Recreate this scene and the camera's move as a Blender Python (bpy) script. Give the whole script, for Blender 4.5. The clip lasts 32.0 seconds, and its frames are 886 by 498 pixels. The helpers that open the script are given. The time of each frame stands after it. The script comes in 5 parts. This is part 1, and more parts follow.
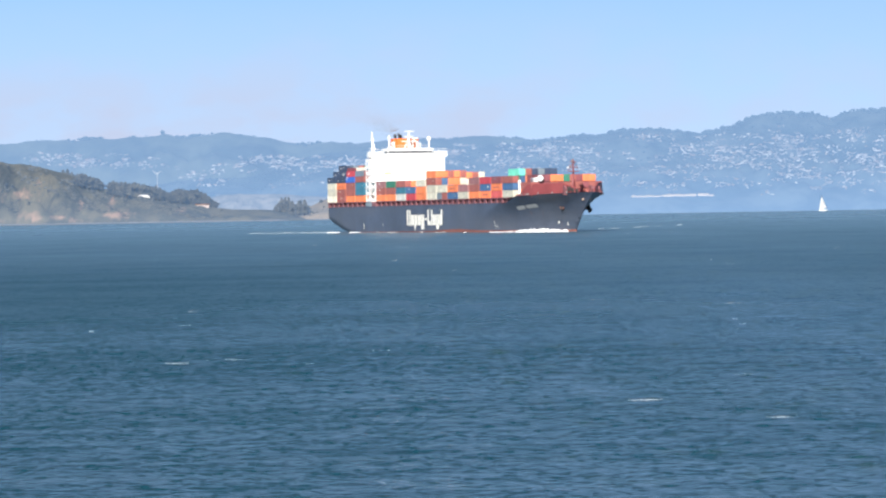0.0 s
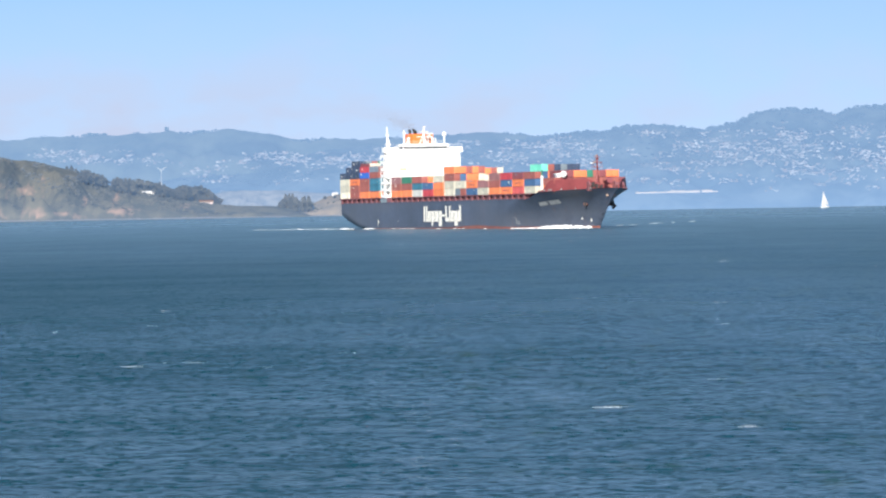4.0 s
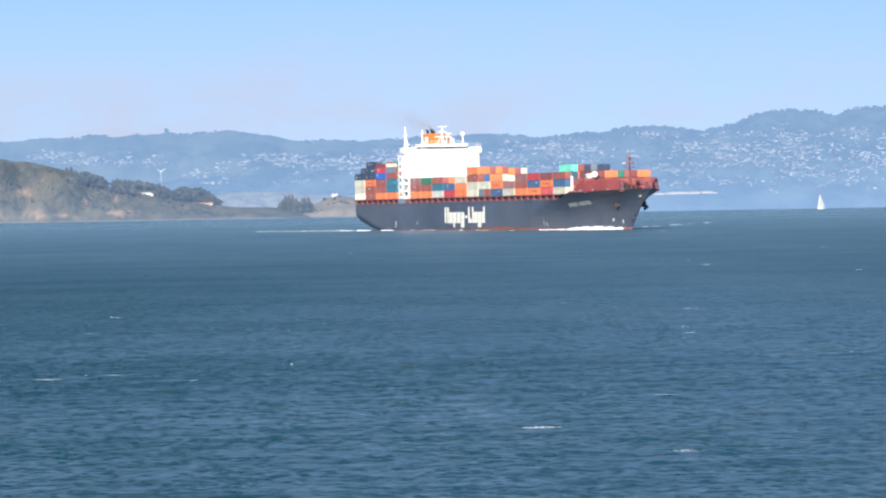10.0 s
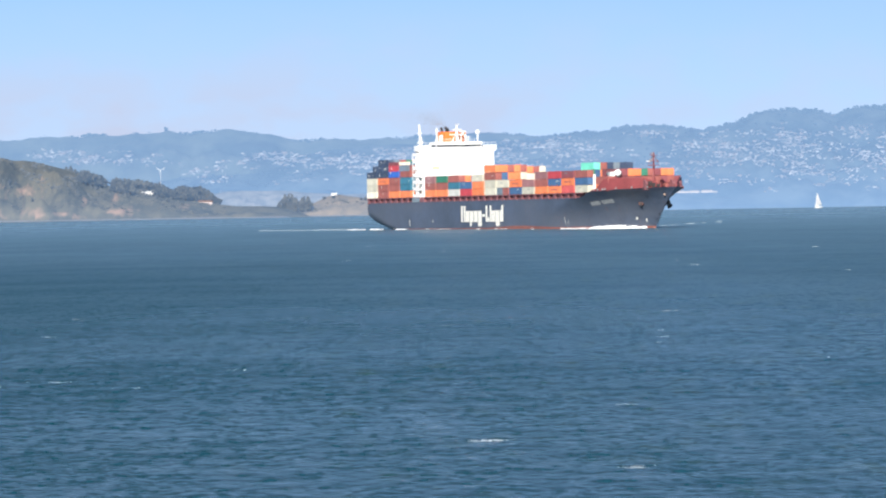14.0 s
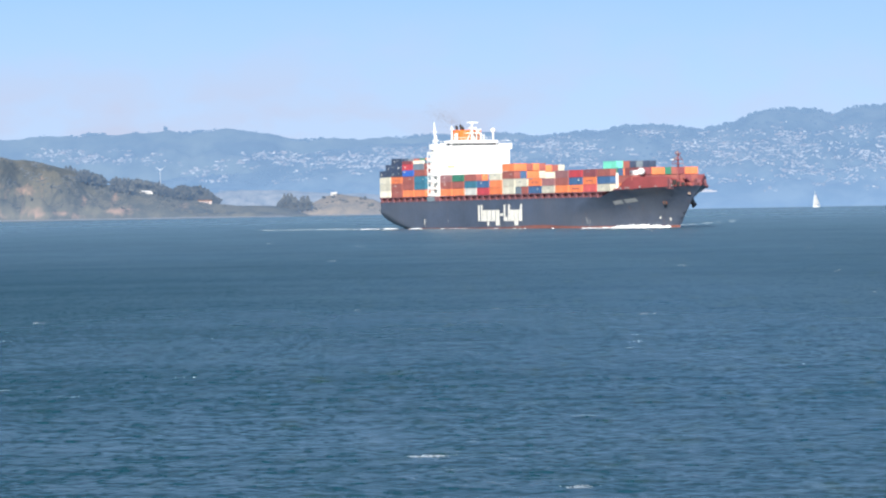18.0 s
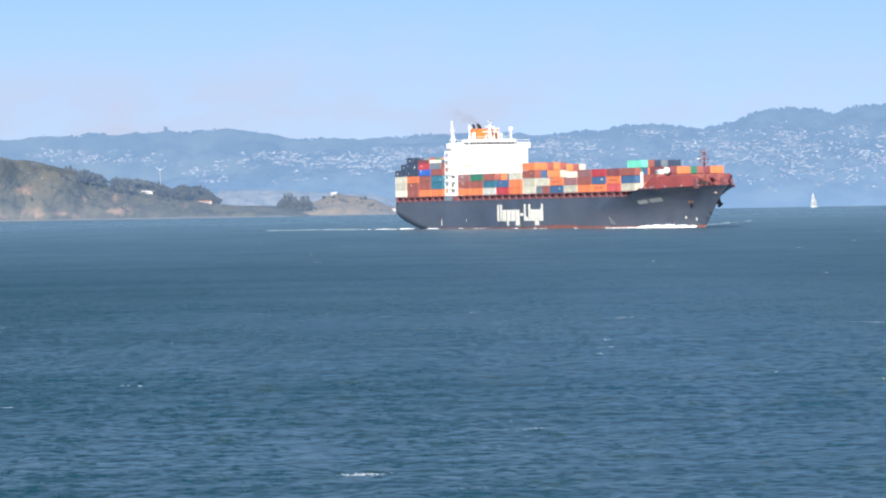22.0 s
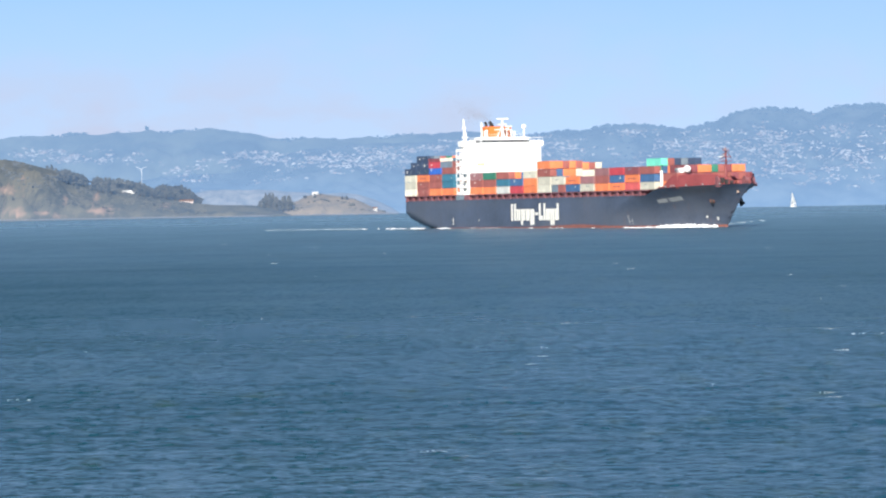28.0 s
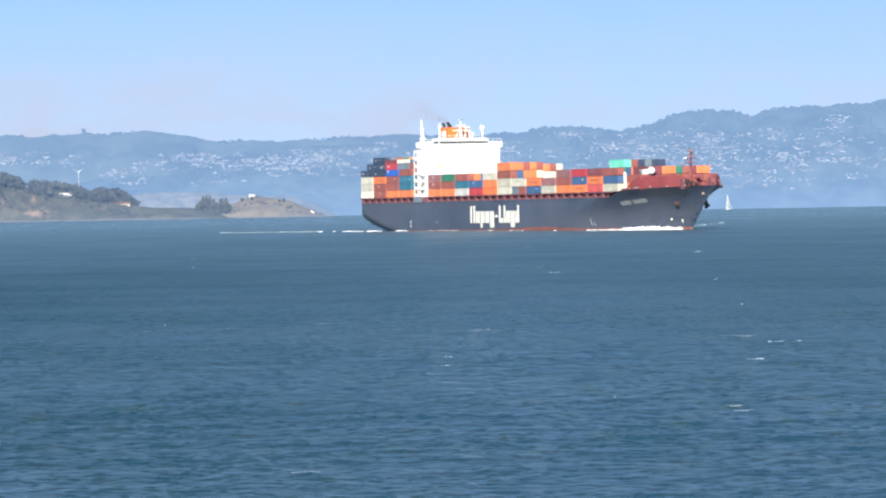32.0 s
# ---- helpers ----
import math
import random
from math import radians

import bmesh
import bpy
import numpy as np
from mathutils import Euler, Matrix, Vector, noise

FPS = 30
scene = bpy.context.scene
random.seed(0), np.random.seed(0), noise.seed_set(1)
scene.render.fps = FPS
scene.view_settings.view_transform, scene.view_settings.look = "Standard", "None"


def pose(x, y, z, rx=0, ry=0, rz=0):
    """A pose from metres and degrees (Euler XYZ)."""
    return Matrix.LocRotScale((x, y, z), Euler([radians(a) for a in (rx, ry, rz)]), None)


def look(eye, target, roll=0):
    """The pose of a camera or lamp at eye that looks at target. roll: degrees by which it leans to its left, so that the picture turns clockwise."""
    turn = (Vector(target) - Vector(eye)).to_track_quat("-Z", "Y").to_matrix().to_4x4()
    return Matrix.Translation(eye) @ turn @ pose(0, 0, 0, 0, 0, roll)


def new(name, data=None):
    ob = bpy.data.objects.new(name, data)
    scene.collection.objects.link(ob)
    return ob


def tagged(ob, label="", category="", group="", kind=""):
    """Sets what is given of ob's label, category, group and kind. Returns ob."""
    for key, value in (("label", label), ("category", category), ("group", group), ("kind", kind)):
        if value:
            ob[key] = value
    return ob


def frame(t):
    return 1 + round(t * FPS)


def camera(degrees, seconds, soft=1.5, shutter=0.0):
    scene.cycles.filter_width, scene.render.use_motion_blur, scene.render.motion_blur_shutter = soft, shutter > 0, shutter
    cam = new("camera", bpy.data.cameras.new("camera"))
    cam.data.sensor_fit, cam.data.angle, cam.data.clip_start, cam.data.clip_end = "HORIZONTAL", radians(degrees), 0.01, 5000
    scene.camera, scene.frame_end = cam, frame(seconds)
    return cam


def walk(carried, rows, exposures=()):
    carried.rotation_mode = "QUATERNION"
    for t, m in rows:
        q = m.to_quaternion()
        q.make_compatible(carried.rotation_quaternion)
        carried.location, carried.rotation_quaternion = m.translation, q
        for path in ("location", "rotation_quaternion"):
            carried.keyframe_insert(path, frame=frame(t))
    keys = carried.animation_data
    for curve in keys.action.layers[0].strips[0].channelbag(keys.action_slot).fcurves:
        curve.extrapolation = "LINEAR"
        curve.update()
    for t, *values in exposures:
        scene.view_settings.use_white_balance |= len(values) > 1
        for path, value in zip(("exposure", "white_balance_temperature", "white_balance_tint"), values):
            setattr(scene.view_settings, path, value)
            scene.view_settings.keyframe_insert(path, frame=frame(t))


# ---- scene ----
LENS = 10.397
EYE = Vector((0.0, 0.0, 9.78))
LEAN = -0.997
cam = camera(LENS, 32.0, soft=2.2)

# seconds, turn to the right and tilt in degrees
TURNS = [
    (0, 0.0480, -0.4966), (0.5, 0.0468, -0.5011), (1, 0.0400, -0.5112), (1.5, 0.0307, -0.5156),
    (2, 0.0182, -0.5165), (2.5, 0.0193, -0.5199), (3, 0.0100, -0.5312), (3.5, -0.0003, -0.5421),
    (5.5, 0.0047, -0.5198), (6, -0.0034, -0.5297), (6.5, -0.0059, -0.5364), (7, 0.0009, -0.5422),
    (7.5, -0.0015, -0.5410), (8, -0.0105, -0.5420), (8.5, -0.0057, -0.5308), (9, 0.0001, -0.5196),
    (9.5, 0.0000, -0.5229), (10, 0.0034, -0.5219), (10.5, 0.0055, -0.5378), (11, -0.0072, -0.5488),
    (11.5, -0.0081, -0.5364), (12, -0.0092, -0.5307), (12.5, -0.0047, -0.5365), (13, -0.0092, -0.5296),
    (13.5, -0.0092, -0.5319), (14, 0.0086, -0.5349), (14.5, 0.0079, -0.5344), (16.5, 0.0088, -0.5423),
    (17, 0.0101, -0.5311), (17.5, 0.0135, -0.5266), (18, 0.0133, -0.5424), (18.5, 0.0120, -0.5514),
    (19, 0.0120, -0.5491), (19.5, 0.0098, -0.5502), (20, 0.0098, -0.5502), (20.5, 0.0176, -0.5515),
    (21, 0.0165, -0.5515), (21.5, 0.0108, -0.5537), (22, 0.0122, -0.5424), (22.5, 0.0133, -0.5413),
    (23, 0.0133, -0.5401), (23.5, 0.0790, -0.5334), (24, 0.1627, -0.5250), (24.5, 0.2332, -0.5248),
    (25, 0.2556, -0.5297), (25.5, 0.2475, -0.5396), (27.5, 0.2315, -0.5496), (28, 0.2324, -0.5503),
    (28.5, 0.2394, -0.5542), (29, 0.3491, -0.5516), (29.5, 0.5429, -0.5506), (30, 0.6766, -0.5490),
    (30.5, 0.7881, -0.5513), (31, 0.8535, -0.5484), (31.5, 0.8979, -0.5431), (32, 0.9720, -0.5339),
]


def sight(turn, tilt):
    a, b = radians(turn), radians(tilt)
    return look(EYE, EYE + Vector((math.tan(a), 1.0, math.tan(b))) * 1000, LEAN)


walk(cam, [(t, sight(a, b)) for t, a, b in TURNS])

# the ship: seconds, place of midship, heading away from the line of sight
SHIP_WAY = [
    (0, 12.07, 1879.21, 17.724),
    (3, 16.04, 1863.29, 18.138),
    (6, 20.13, 1848.38, 18.603),
    (9, 24.41, 1833.25, 19.032),
    (13, 30.83, 1812.11, 19.580),
    (17, 37.41, 1790.45, 20.072),
    (20, 42.38, 1774.15, 20.355),
    (23, 47.86, 1757.90, 20.564),
    (25, 51.48, 1747.02, 20.572),
    (28, 57.33, 1728.13, 20.612),
    (30, 60.80, 1714.46, 20.711),
    (32, 64.61, 1700.52, 20.644),
]

# ---- world and light ----
SUN_TURN, SUN_HIGH = -12.0, 27.0
world = bpy.data.worlds.new("bay_sky")
scene.world = world
world.use_nodes = True
wn, wl = world.node_tree.nodes, world.node_tree.links
sky = wn.new("ShaderNodeTexSky")
sky.sky_type, sky.sun_disc = "NISHITA", False
sky.sun_elevation, sky.sun_rotation = radians(SUN_HIGH), radians(180 + SUN_TURN)
sky.air_density, sky.dust_density, sky.ozone_density, sky.altitude = 1.0, 0.3, 3.0, 0
wn["Background"].inputs["Strength"].default_value = 0.13
# the clear blue begins low over the bay: the sky is read a little above each line of sight
wtc, wmap, wunit = wn.new("ShaderNodeTexCoord"), wn.new("ShaderNodeMapping"), wn.new("ShaderNodeVectorMath")
wmap.inputs["Scale"].default_value, wmap.inputs["Location"].default_value = (1, 1, 3.0), (0, 0, 0.23)
wunit.operation = "NORMALIZE"
wl.new(wtc.outputs["Generated"], wmap.inputs["Vector"])
wl.new(wmap.outputs[0], wunit.inputs[0])
wl.new(wunit.outputs[0], sky.inputs["Vector"])
# faint pale bank of cloud low over the hills
wc, wm2, wr = wn.new("ShaderNodeTexNoise"), wn.new("ShaderNodeMapping"), wn.new("ShaderNodeMapRange")
wm2.inputs["Scale"].default_value = (30, 30, 62)
wc.inputs["Scale"].default_value, wc.inputs["Detail"].default_value = 1.6, 5
wl.new(wtc.outputs["Generated"], wm2.inputs["Vector"])
wl.new(wm2.outputs[0], wc.inputs["Vector"])
wsep, wlow, wmul, wmix = wn.new("ShaderNodeSeparateXYZ"), wn.new("ShaderNodeMapRange"), wn.new("ShaderNodeMath"), wn.new("ShaderNodeMix")
wl.new(wtc.outputs["Generated"], wsep.inputs[0])
wlow.inputs["From Min"].default_value, wlow.inputs["From Max"].default_value = 0.044, 0.018
wl.new(wsep.outputs["Z"], wlow.inputs["Value"])
wr.inputs["From Min"].default_value, wr.inputs["From Max"].default_value = 0.40, 0.62
wr.inputs["To Min"].default_value, wr.inputs["To Max"].default_value = 0.62, 1.0
wl.new(wc.outputs["Fac"], wr.inputs["Value"])
wmul.operation, wmix.data_type = "MULTIPLY", "RGBA"
wl.new(wr.outputs[0], wmul.inputs[0])
wl.new(wlow.outputs[0], wmul.inputs[1])
wside, wmul2 = wn.new("ShaderNodeMapRange"), wn.new("ShaderNodeMath")
wside.inputs["From Min"].default_value, wside.inputs["From Max"].default_value = -0.02, 0.05
wside.inputs["To Min"].default_value, wside.inputs["To Max"].default_value = 1.02, 0.70
wl.new(wsep.outputs["X"], wside.inputs["Value"])
wmul2.operation = "MULTIPLY"
wl.new(wmul.outputs[0], wmul2.inputs[0])
wl.new(wside.outputs[0], wmul2.inputs[1])
wl.new(wmul2.outputs[0], wmix.inputs["Factor"])
# thin haze takes the deepest blue out of the sky
wtint = wn.new("ShaderNodeVectorMath")
wtint.operation = "MULTIPLY"
wtint.inputs[1].default_value = (1.042, 0.994, 0.898)
wl.new(sky.outputs["Color"], wtint.inputs[0])
wl.new(wtint.outputs[0], wmix.inputs["A"])
wmix.inputs["B"].default_value = (2.64, 3.03, 4.02, 1)
wl.new(wmix.outputs["Result"], wn["Background"].inputs["Color"])

sun = new("sun", bpy.data.lights.new("sun", "SUN"))
sun.data.energy, sun.data.angle, sun.data.color = 4.9, radians(0.5), (1.0, 0.95, 0.87)
_a, _h = radians(SUN_TURN), radians(SUN_HIGH)
sun.matrix_basis = look(Vector((math.sin(_a) * math.cos(_h), -math.cos(_a) * math.cos(_h), math.sin(_h))) * 300, (0, 0, 0))
scene.view_settings.exposure = 0.75


# ---- materials ----
def mat(name, color, rough=0.6, metal=0.0, scale=1.0, vary=0.15, bump=0.0, fine=8.0, rnd=0.0, coat=0.0, spec=0.5):
    """A painted or natural surface: colour with stains at two scales, grain and fine relief."""
    m = bpy.data.materials.new(name)
    m.use_nodes = True
    n, l = m.node_tree.nodes, m.node_tree.links
    b = n["Principled BSDF"]
    b.inputs["Roughness"].default_value, b.inputs["Metallic"].default_value = rough, metal
    b.inputs["Coat Weight"].default_value = coat
    b.inputs["Specular IOR Level"].default_value = spec
    tc = n.new("ShaderNodeTexCoord")
    big, small = n.new("ShaderNodeTexNoise"), n.new("ShaderNodeTexNoise")
    big.inputs["Scale"].default_value, small.inputs["Scale"].default_value = scale, scale * fine
    big.inputs["Detail"].default_value, small.inputs["Detail"].default_value = 5, 4
    for t in (big, small):
        l.new(tc.outputs["Object"], t.inputs["Vector"])
    add = n.new("ShaderNodeMath")
    add.operation = "MULTIPLY_ADD"
    l.new(small.outputs["Fac"], add.inputs[0])
    add.inputs[1].default_value = 0.5
    l.new(big.outputs["Fac"], add.inputs[2])
    ramp = n.new("ShaderNodeMapRange")
    ramp.inputs["From Min"].default_value, ramp.inputs["From Max"].default_value = 0.45, 1.05
    ramp.inputs["To Min"].default_value, ramp.inputs["To Max"].default_value = 1 - vary, 1 + vary
    l.new(add.outputs[0], ramp.inputs["Value"])
    val = ramp.outputs[0]
    if rnd:
        info = n.new("ShaderNodeObjectInfo")
        r2 = n.new("ShaderNodeMapRange")
        r2.inputs["To Min"].default_value, r2.inputs["To Max"].default_value = 1 - rnd, 1 + rnd
        l.new(info.outputs["Random"], r2.inputs["Value"])
        mul = n.new("ShaderNodeMath")
        mul.operation = "MULTIPLY"
        l.new(val, mul.inputs[0])
        l.new(r2.outputs[0], mul.inputs[1])
        val = mul.outputs[0]
    mix = n.new("ShaderNodeVectorMath")
    mix.operation = "SCALE"
    mix.inputs[0].default_value = color
    l.new(val, mix.inputs["Scale"])
    l.new(mix.outputs[0], b.inputs["Base Color"])
    if bump:
        bp = n.new("ShaderNodeBump")
        bp.inputs["Strength"].default_value, bp.inputs["Distance"].default_value = 0.6, bump
        l.new(small.outputs["Fac"], bp.inputs["Height"])
        l.new(bp.outputs["Normal"], b.inputs["Normal"])
    return m


# black paint lifted to blue grey, which puts the haze into its colour
HULL = mat("hull_paint", (0.063, 0.081, 0.121), 0.45, scale=0.06, vary=0.35, bump=0.05, fine=14)


def weather(m, rust, dull):
    """Dull patches and thin upright rust streaks over a painted side."""
    n, l = m.node_tree.nodes, m.node_tree.links
    b = n["Principled BSDF"]
    colour = b.inputs["Base Color"].links[0].from_socket
    tc = n.new("ShaderNodeTexCoord")
    for scale, lo, hi, most, paint in (((0.020, 0.02, 0.10), 0.46, 0.66, 0.55, dull), ((0.55, 0.55, 0.035), 0.60, 0.78, 0.40, rust)):
        mp, t, r, x = n.new("ShaderNodeMapping"), n.new("ShaderNodeTexNoise"), n.new("ShaderNodeMapRange"), n.new("ShaderNodeMix")
        mp.inputs["Scale"].default_value = scale
        t.inputs["Scale"].default_value, t.inputs["Detail"].default_value = 1, 5
        r.inputs["From Min"].default_value, r.inputs["From Max"].default_value, r.inputs["To Max"].default_value = lo, hi, most
        x.data_type = "RGBA"
        x.inputs["B"].default_value = (*paint, 1)
        l.new(tc.outputs["Object"], mp.inputs["Vector"])
        l.new(mp.outputs[0], t.inputs["Vector"])
        l.new(t.outputs["Fac"], r.inputs["Value"])
        l.new(r.outputs[0], x.inputs["Factor"])
        l.new(colour, x.inputs["A"])
        colour = x.outputs["Result"]
    l.new(colour, b.inputs["Base Color"])


weather(HULL, (0.17, 0.085, 0.06), (0.100, 0.110, 0.135))
BOOT = mat("antifouling_red", (0.22, 0.085, 0.066), 0.6, scale=0.1, vary=0.4)
DECKRED = mat("deck_red_paint", (0.21, 0.046, 0.048), 0.55, scale=0.2, vary=0.25)
DARKRED = mat("coaming_red_paint", (0.21, 0.082, 0.092), 0.6, scale=0.2, vary=0.3)
WHITE = mat("white_ship_paint", (0.80, 0.80, 0.78), 0.45, scale=0.15, vary=0.06)
LETTER = mat("white_letter_paint", (0.82, 0.79, 0.70), 0.5, scale=0.3, vary=0.08)
NAMEPAINT = mat("faded_name_paint", (0.30, 0.31, 0.31), 0.6, scale=0.5, vary=0.2)
FUNNEL = mat("funnel_orange_paint", (0.74, 0.17, 0.035), 0.5, scale=0.3, vary=0.1)
STEEL = mat("dark_steel", (0.05, 0.045, 0.045), 0.5, metal=0.3, scale=0.8, vary=0.3)
WORN = mat("worn_rusty_paint", (0.42, 0.30, 0.24), 0.8, scale=1.5, vary=0.4)
RUST = mat("rusty_steel", (0.13, 0.06, 0.05), 0.8, scale=0.8, vary=0.4)
GLASS = mat("bridge_window_glass", (0.015, 0.02, 0.025), 0.08, scale=1.0, vary=0.1)
FOAM = mat("sea_foam", (0.80, 0.82, 0.84), 0.85, scale=0.6, vary=0.12, bump=0.1)
THINFOAM = mat("thin_sea_foam", (0.25, 0.32, 0.37), 0.7, scale=0.5, vary=0.25, bump=0.1)
SOOT = mat("brown_soot", (0.22, 0.17, 0.14), 0.9, scale=0.5, vary=0.2)
SAIL = mat("white_sailcloth", (0.82, 0.82, 0.80), 0.8, scale=0.4, vary=0.05)
BOX_COLOURS = {
    "orange": (0.74, 0.20, 0.065), "brown": (0.31, 0.090, 0.065), "mauve": (0.28, 0.125, 0.12), "maroon": (0.22, 0.055, 0.055),
    "red": (0.45, 0.045, 0.05), "pink": (0.60, 0.10, 0.085), "white": (0.78, 0.71, 0.57), "cream": (0.54, 0.50, 0.40),
    "grey": (0.50, 0.49, 0.45), "slate": (0.16, 0.20, 0.23), "blue": (0.05, 0.11, 0.22), "royal": (0.03, 0.11, 0.42),
    "teal": (0.04, 0.16, 0.23), "green": (0.035, 0.17, 0.10), "mint": (0.16, 0.62, 0.46), "navy": (0.035, 0.05, 0.09),
}
# a little blue haze is mixed into every box colour
BOXMAT = {k: mat(k + "_container_paint", (c[0] * 0.94 + 0.004, c[1] * 0.96 + 0.010, c[2] * 0.96 + 0.020), 0.55, scale=0.25, vary=0.22, fine=10, rnd=0.10) for k, c in BOX_COLOURS.items()}


# ---- mesh helpers ----
def done(bm, name):
    me = bpy.data.meshes.new(name)
    bmesh.ops.recalc_face_normals(bm, faces=bm.faces)
    bm.to_mesh(me)
    bm.free()
    return me


def part(name, bm, material, parent, label=""):
    """Links a bmesh as one mesh object under a thing or a part."""
    me = done(bm, name)
    me.materials.append(material)
    ob = new(name, me)
    ob.parent = parent
    if label:
        tagged(ob, label)
    return ob


def thing(name, label, category, group="", kind=""):
    return tagged(new(name), label, category, group, kind)


def box(bm, x0, x1, y0, y1, z0, z1):
    v = [bm.verts.new(p) for p in ((x0, y0, z0), (x1, y0, z0), (x1, y1, z0), (x0, y1, z0), (x0, y0, z1), (x1, y0, z1), (x1, y1, z1), (x0, y1, z1))]
    for f in ((3, 2, 1, 0), (4, 5, 6, 7), (0, 1, 5, 4), (1, 2, 6, 5), (2, 3, 7, 6), (3, 0, 4, 7)):
        bm.faces.new([v[i] for i in f])
    return v


def rod(bm, a, b, r0, r1=None, seg=8):
    """A closed round bar from a to b."""
    a, b, r1 = Vector(a), Vector(b), r0 if r1 is None else r1
    q = (b - a).to_track_quat("Z", "Y")
    rings = []
    for p, r in ((a, r0), (b, r1)):
        rings.append([bm.verts.new(p + q @ Vector((r * math.cos(2 * math.pi * i / seg), r * math.sin(2 * math.pi * i / seg), 0))) for i in range(seg)])
    for i in range(seg):
        j = (i + 1) % seg
        bm.faces.new((rings[0][i], rings[0][j], rings[1][j], rings[1][i]))
    bm.faces.new(rings[0][::-1])
    bm.faces.new(rings[1])


def ball(bm, c, r, seg=12, squash=1.0):
    bmesh.ops.create_uvsphere(bm, u_segments=seg, v_segments=seg // 2 + 2, radius=r, matrix=Matrix.Translation(c) @ Matrix.Diagonal((1, 1, squash, 1)))


def grid_mesh(name, verts, rows, cols, material):
    """A mesh from a rows x cols lattice of points."""
    verts = np.asarray(verts, dtype=np.float32).reshape(-1, 3)
    i = np.arange(rows - 1)[:, None] * cols + np.arange(cols - 1)[None, :]
    quads = np.stack([i, i + 1, i + cols + 1, i + cols], -1).reshape(-1, 4)
    me = bpy.data.meshes.new(name)
    me.vertices.add(len(verts))
    me.vertices.foreach_set("co", verts.ravel())
    me.loops.add(quads.size)
    me.loops.foreach_set("vertex_index", quads.ravel().astype(np.int32))
    me.polygons.add(len(quads))
    me.polygons.foreach_set("loop_start", np.arange(0, quads.size, 4, dtype=np.int32))
    me.polygons.foreach_set("use_smooth", np.full(len(quads), True))
    me.update(calc_edges=True)
    me.validate()
    me.materials.append(material)
    return me


# ---- water ----
def water_material():
    m = bpy.data.materials.new("bay_water")
    m.use_nodes = True
    n, l = m.node_tree.nodes, m.node_tree.links
    b = n["Principled BSDF"]
    b.inputs["IOR"].default_value = 1.333
    tc = n.new("ShaderNodeTexCoord")

    def noise_at(sx, sy, detail, rough=0.6):
        mp = n.new("ShaderNodeMapping")
        mp.inputs["Scale"].default_value = (sx, sy, 1)
        l.new(tc.outputs["Object"], mp.inputs["Vector"])
        t = n.new("ShaderNodeTexNoise")
        t.inputs["Scale"].default_value, t.inputs["Detail"].default_value, t.inputs["Roughness"].default_value = 1, detail, rough
        l.new(mp.outputs[0], t.inputs["Vector"])
        return t.outputs["Fac"]

    silt = noise_at(0.030, 0.007, 3)
    slick = noise_at(0.024, 0.005, 4)
    gust = noise_at(0.022, 0.006, 3)
    col = n.new("ShaderNodeMix")
    col.data_type = "RGBA"
    col.inputs["A"].default_value, col.inputs["B"].default_value = (0.009, 0.054, 0.089, 1), (0.015, 0.057, 0.083, 1)
    mr = n.new("ShaderNodeMapRange")
    mr.inputs["From Min"].default_value, mr.inputs["From Max"].default_value = 0.40, 0.62
    l.new(silt, mr.inputs["Value"])
    l.new(mr.outputs[0], col.inputs["Factor"])
    # greener backs of the steeper waves
    crest = noise_at(0.40, 0.11, 4)
    cr, back = n.new("ShaderNodeMapRange"), n.new("ShaderNodeMix")
    cr.inputs["From Min"].default_value, cr.inputs["From Max"].default_value = 0.56, 0.70
    l.new(crest, cr.inputs["Value"])
    back.data_type = "RGBA"
    back.inputs["B"].default_value = (0.034, 0.070, 0.050, 1)
    l.new(cr.outputs[0], back.inputs["Factor"])
    l.new(col.outputs["Result"], back.inputs["A"])
    # haze painted in: the water's colour pales with distance
    sp0, haze_far, pale = n.new("ShaderNodeSeparateXYZ"), n.new("ShaderNodeMapRange"), n.new("ShaderNodeMix")
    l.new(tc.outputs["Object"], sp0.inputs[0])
    haze_far.inputs["From Min"].default_value, haze_far.inputs["From Max"].default_value = 250, 2700
    l.new(sp0.outputs["Y"], haze_far.inputs["Value"])
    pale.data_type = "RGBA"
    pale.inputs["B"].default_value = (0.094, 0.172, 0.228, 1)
    l.new(haze_far.outputs[0], pale.inputs["Factor"])
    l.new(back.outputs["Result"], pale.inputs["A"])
    # darkening painted into the water's colour on the left, with a ragged edge
    left_ramp, wander, darkened = n.new("ShaderNodeMath"), n.new("ShaderNodeMapRange"), n.new("ShaderNodeMix")
    left_ramp.operation = "MULTIPLY_ADD"
    l.new(noise_at(0.05, 0.012, 3), left_ramp.inputs[0])
    left_ramp.inputs[1].default_value = 16.0
    l.new(sp0.outputs["X"], left_ramp.inputs[2])
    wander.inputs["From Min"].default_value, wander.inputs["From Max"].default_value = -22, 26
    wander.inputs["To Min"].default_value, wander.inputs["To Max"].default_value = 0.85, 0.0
    l.new(left_ramp.outputs[0], wander.inputs["Value"])
    darkened.data_type = "RGBA"
    darkened.inputs["B"].default_value = (0.004, 0.041, 0.056, 1)
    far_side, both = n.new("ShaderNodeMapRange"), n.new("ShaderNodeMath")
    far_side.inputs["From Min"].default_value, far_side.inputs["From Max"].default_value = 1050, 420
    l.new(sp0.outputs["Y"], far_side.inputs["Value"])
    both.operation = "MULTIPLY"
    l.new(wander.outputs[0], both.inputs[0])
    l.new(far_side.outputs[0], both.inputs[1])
    # the nearest water is darkened by colour as well
    close, dimming = n.new("ShaderNodeMapRange"), n.new("ShaderNodeMath")
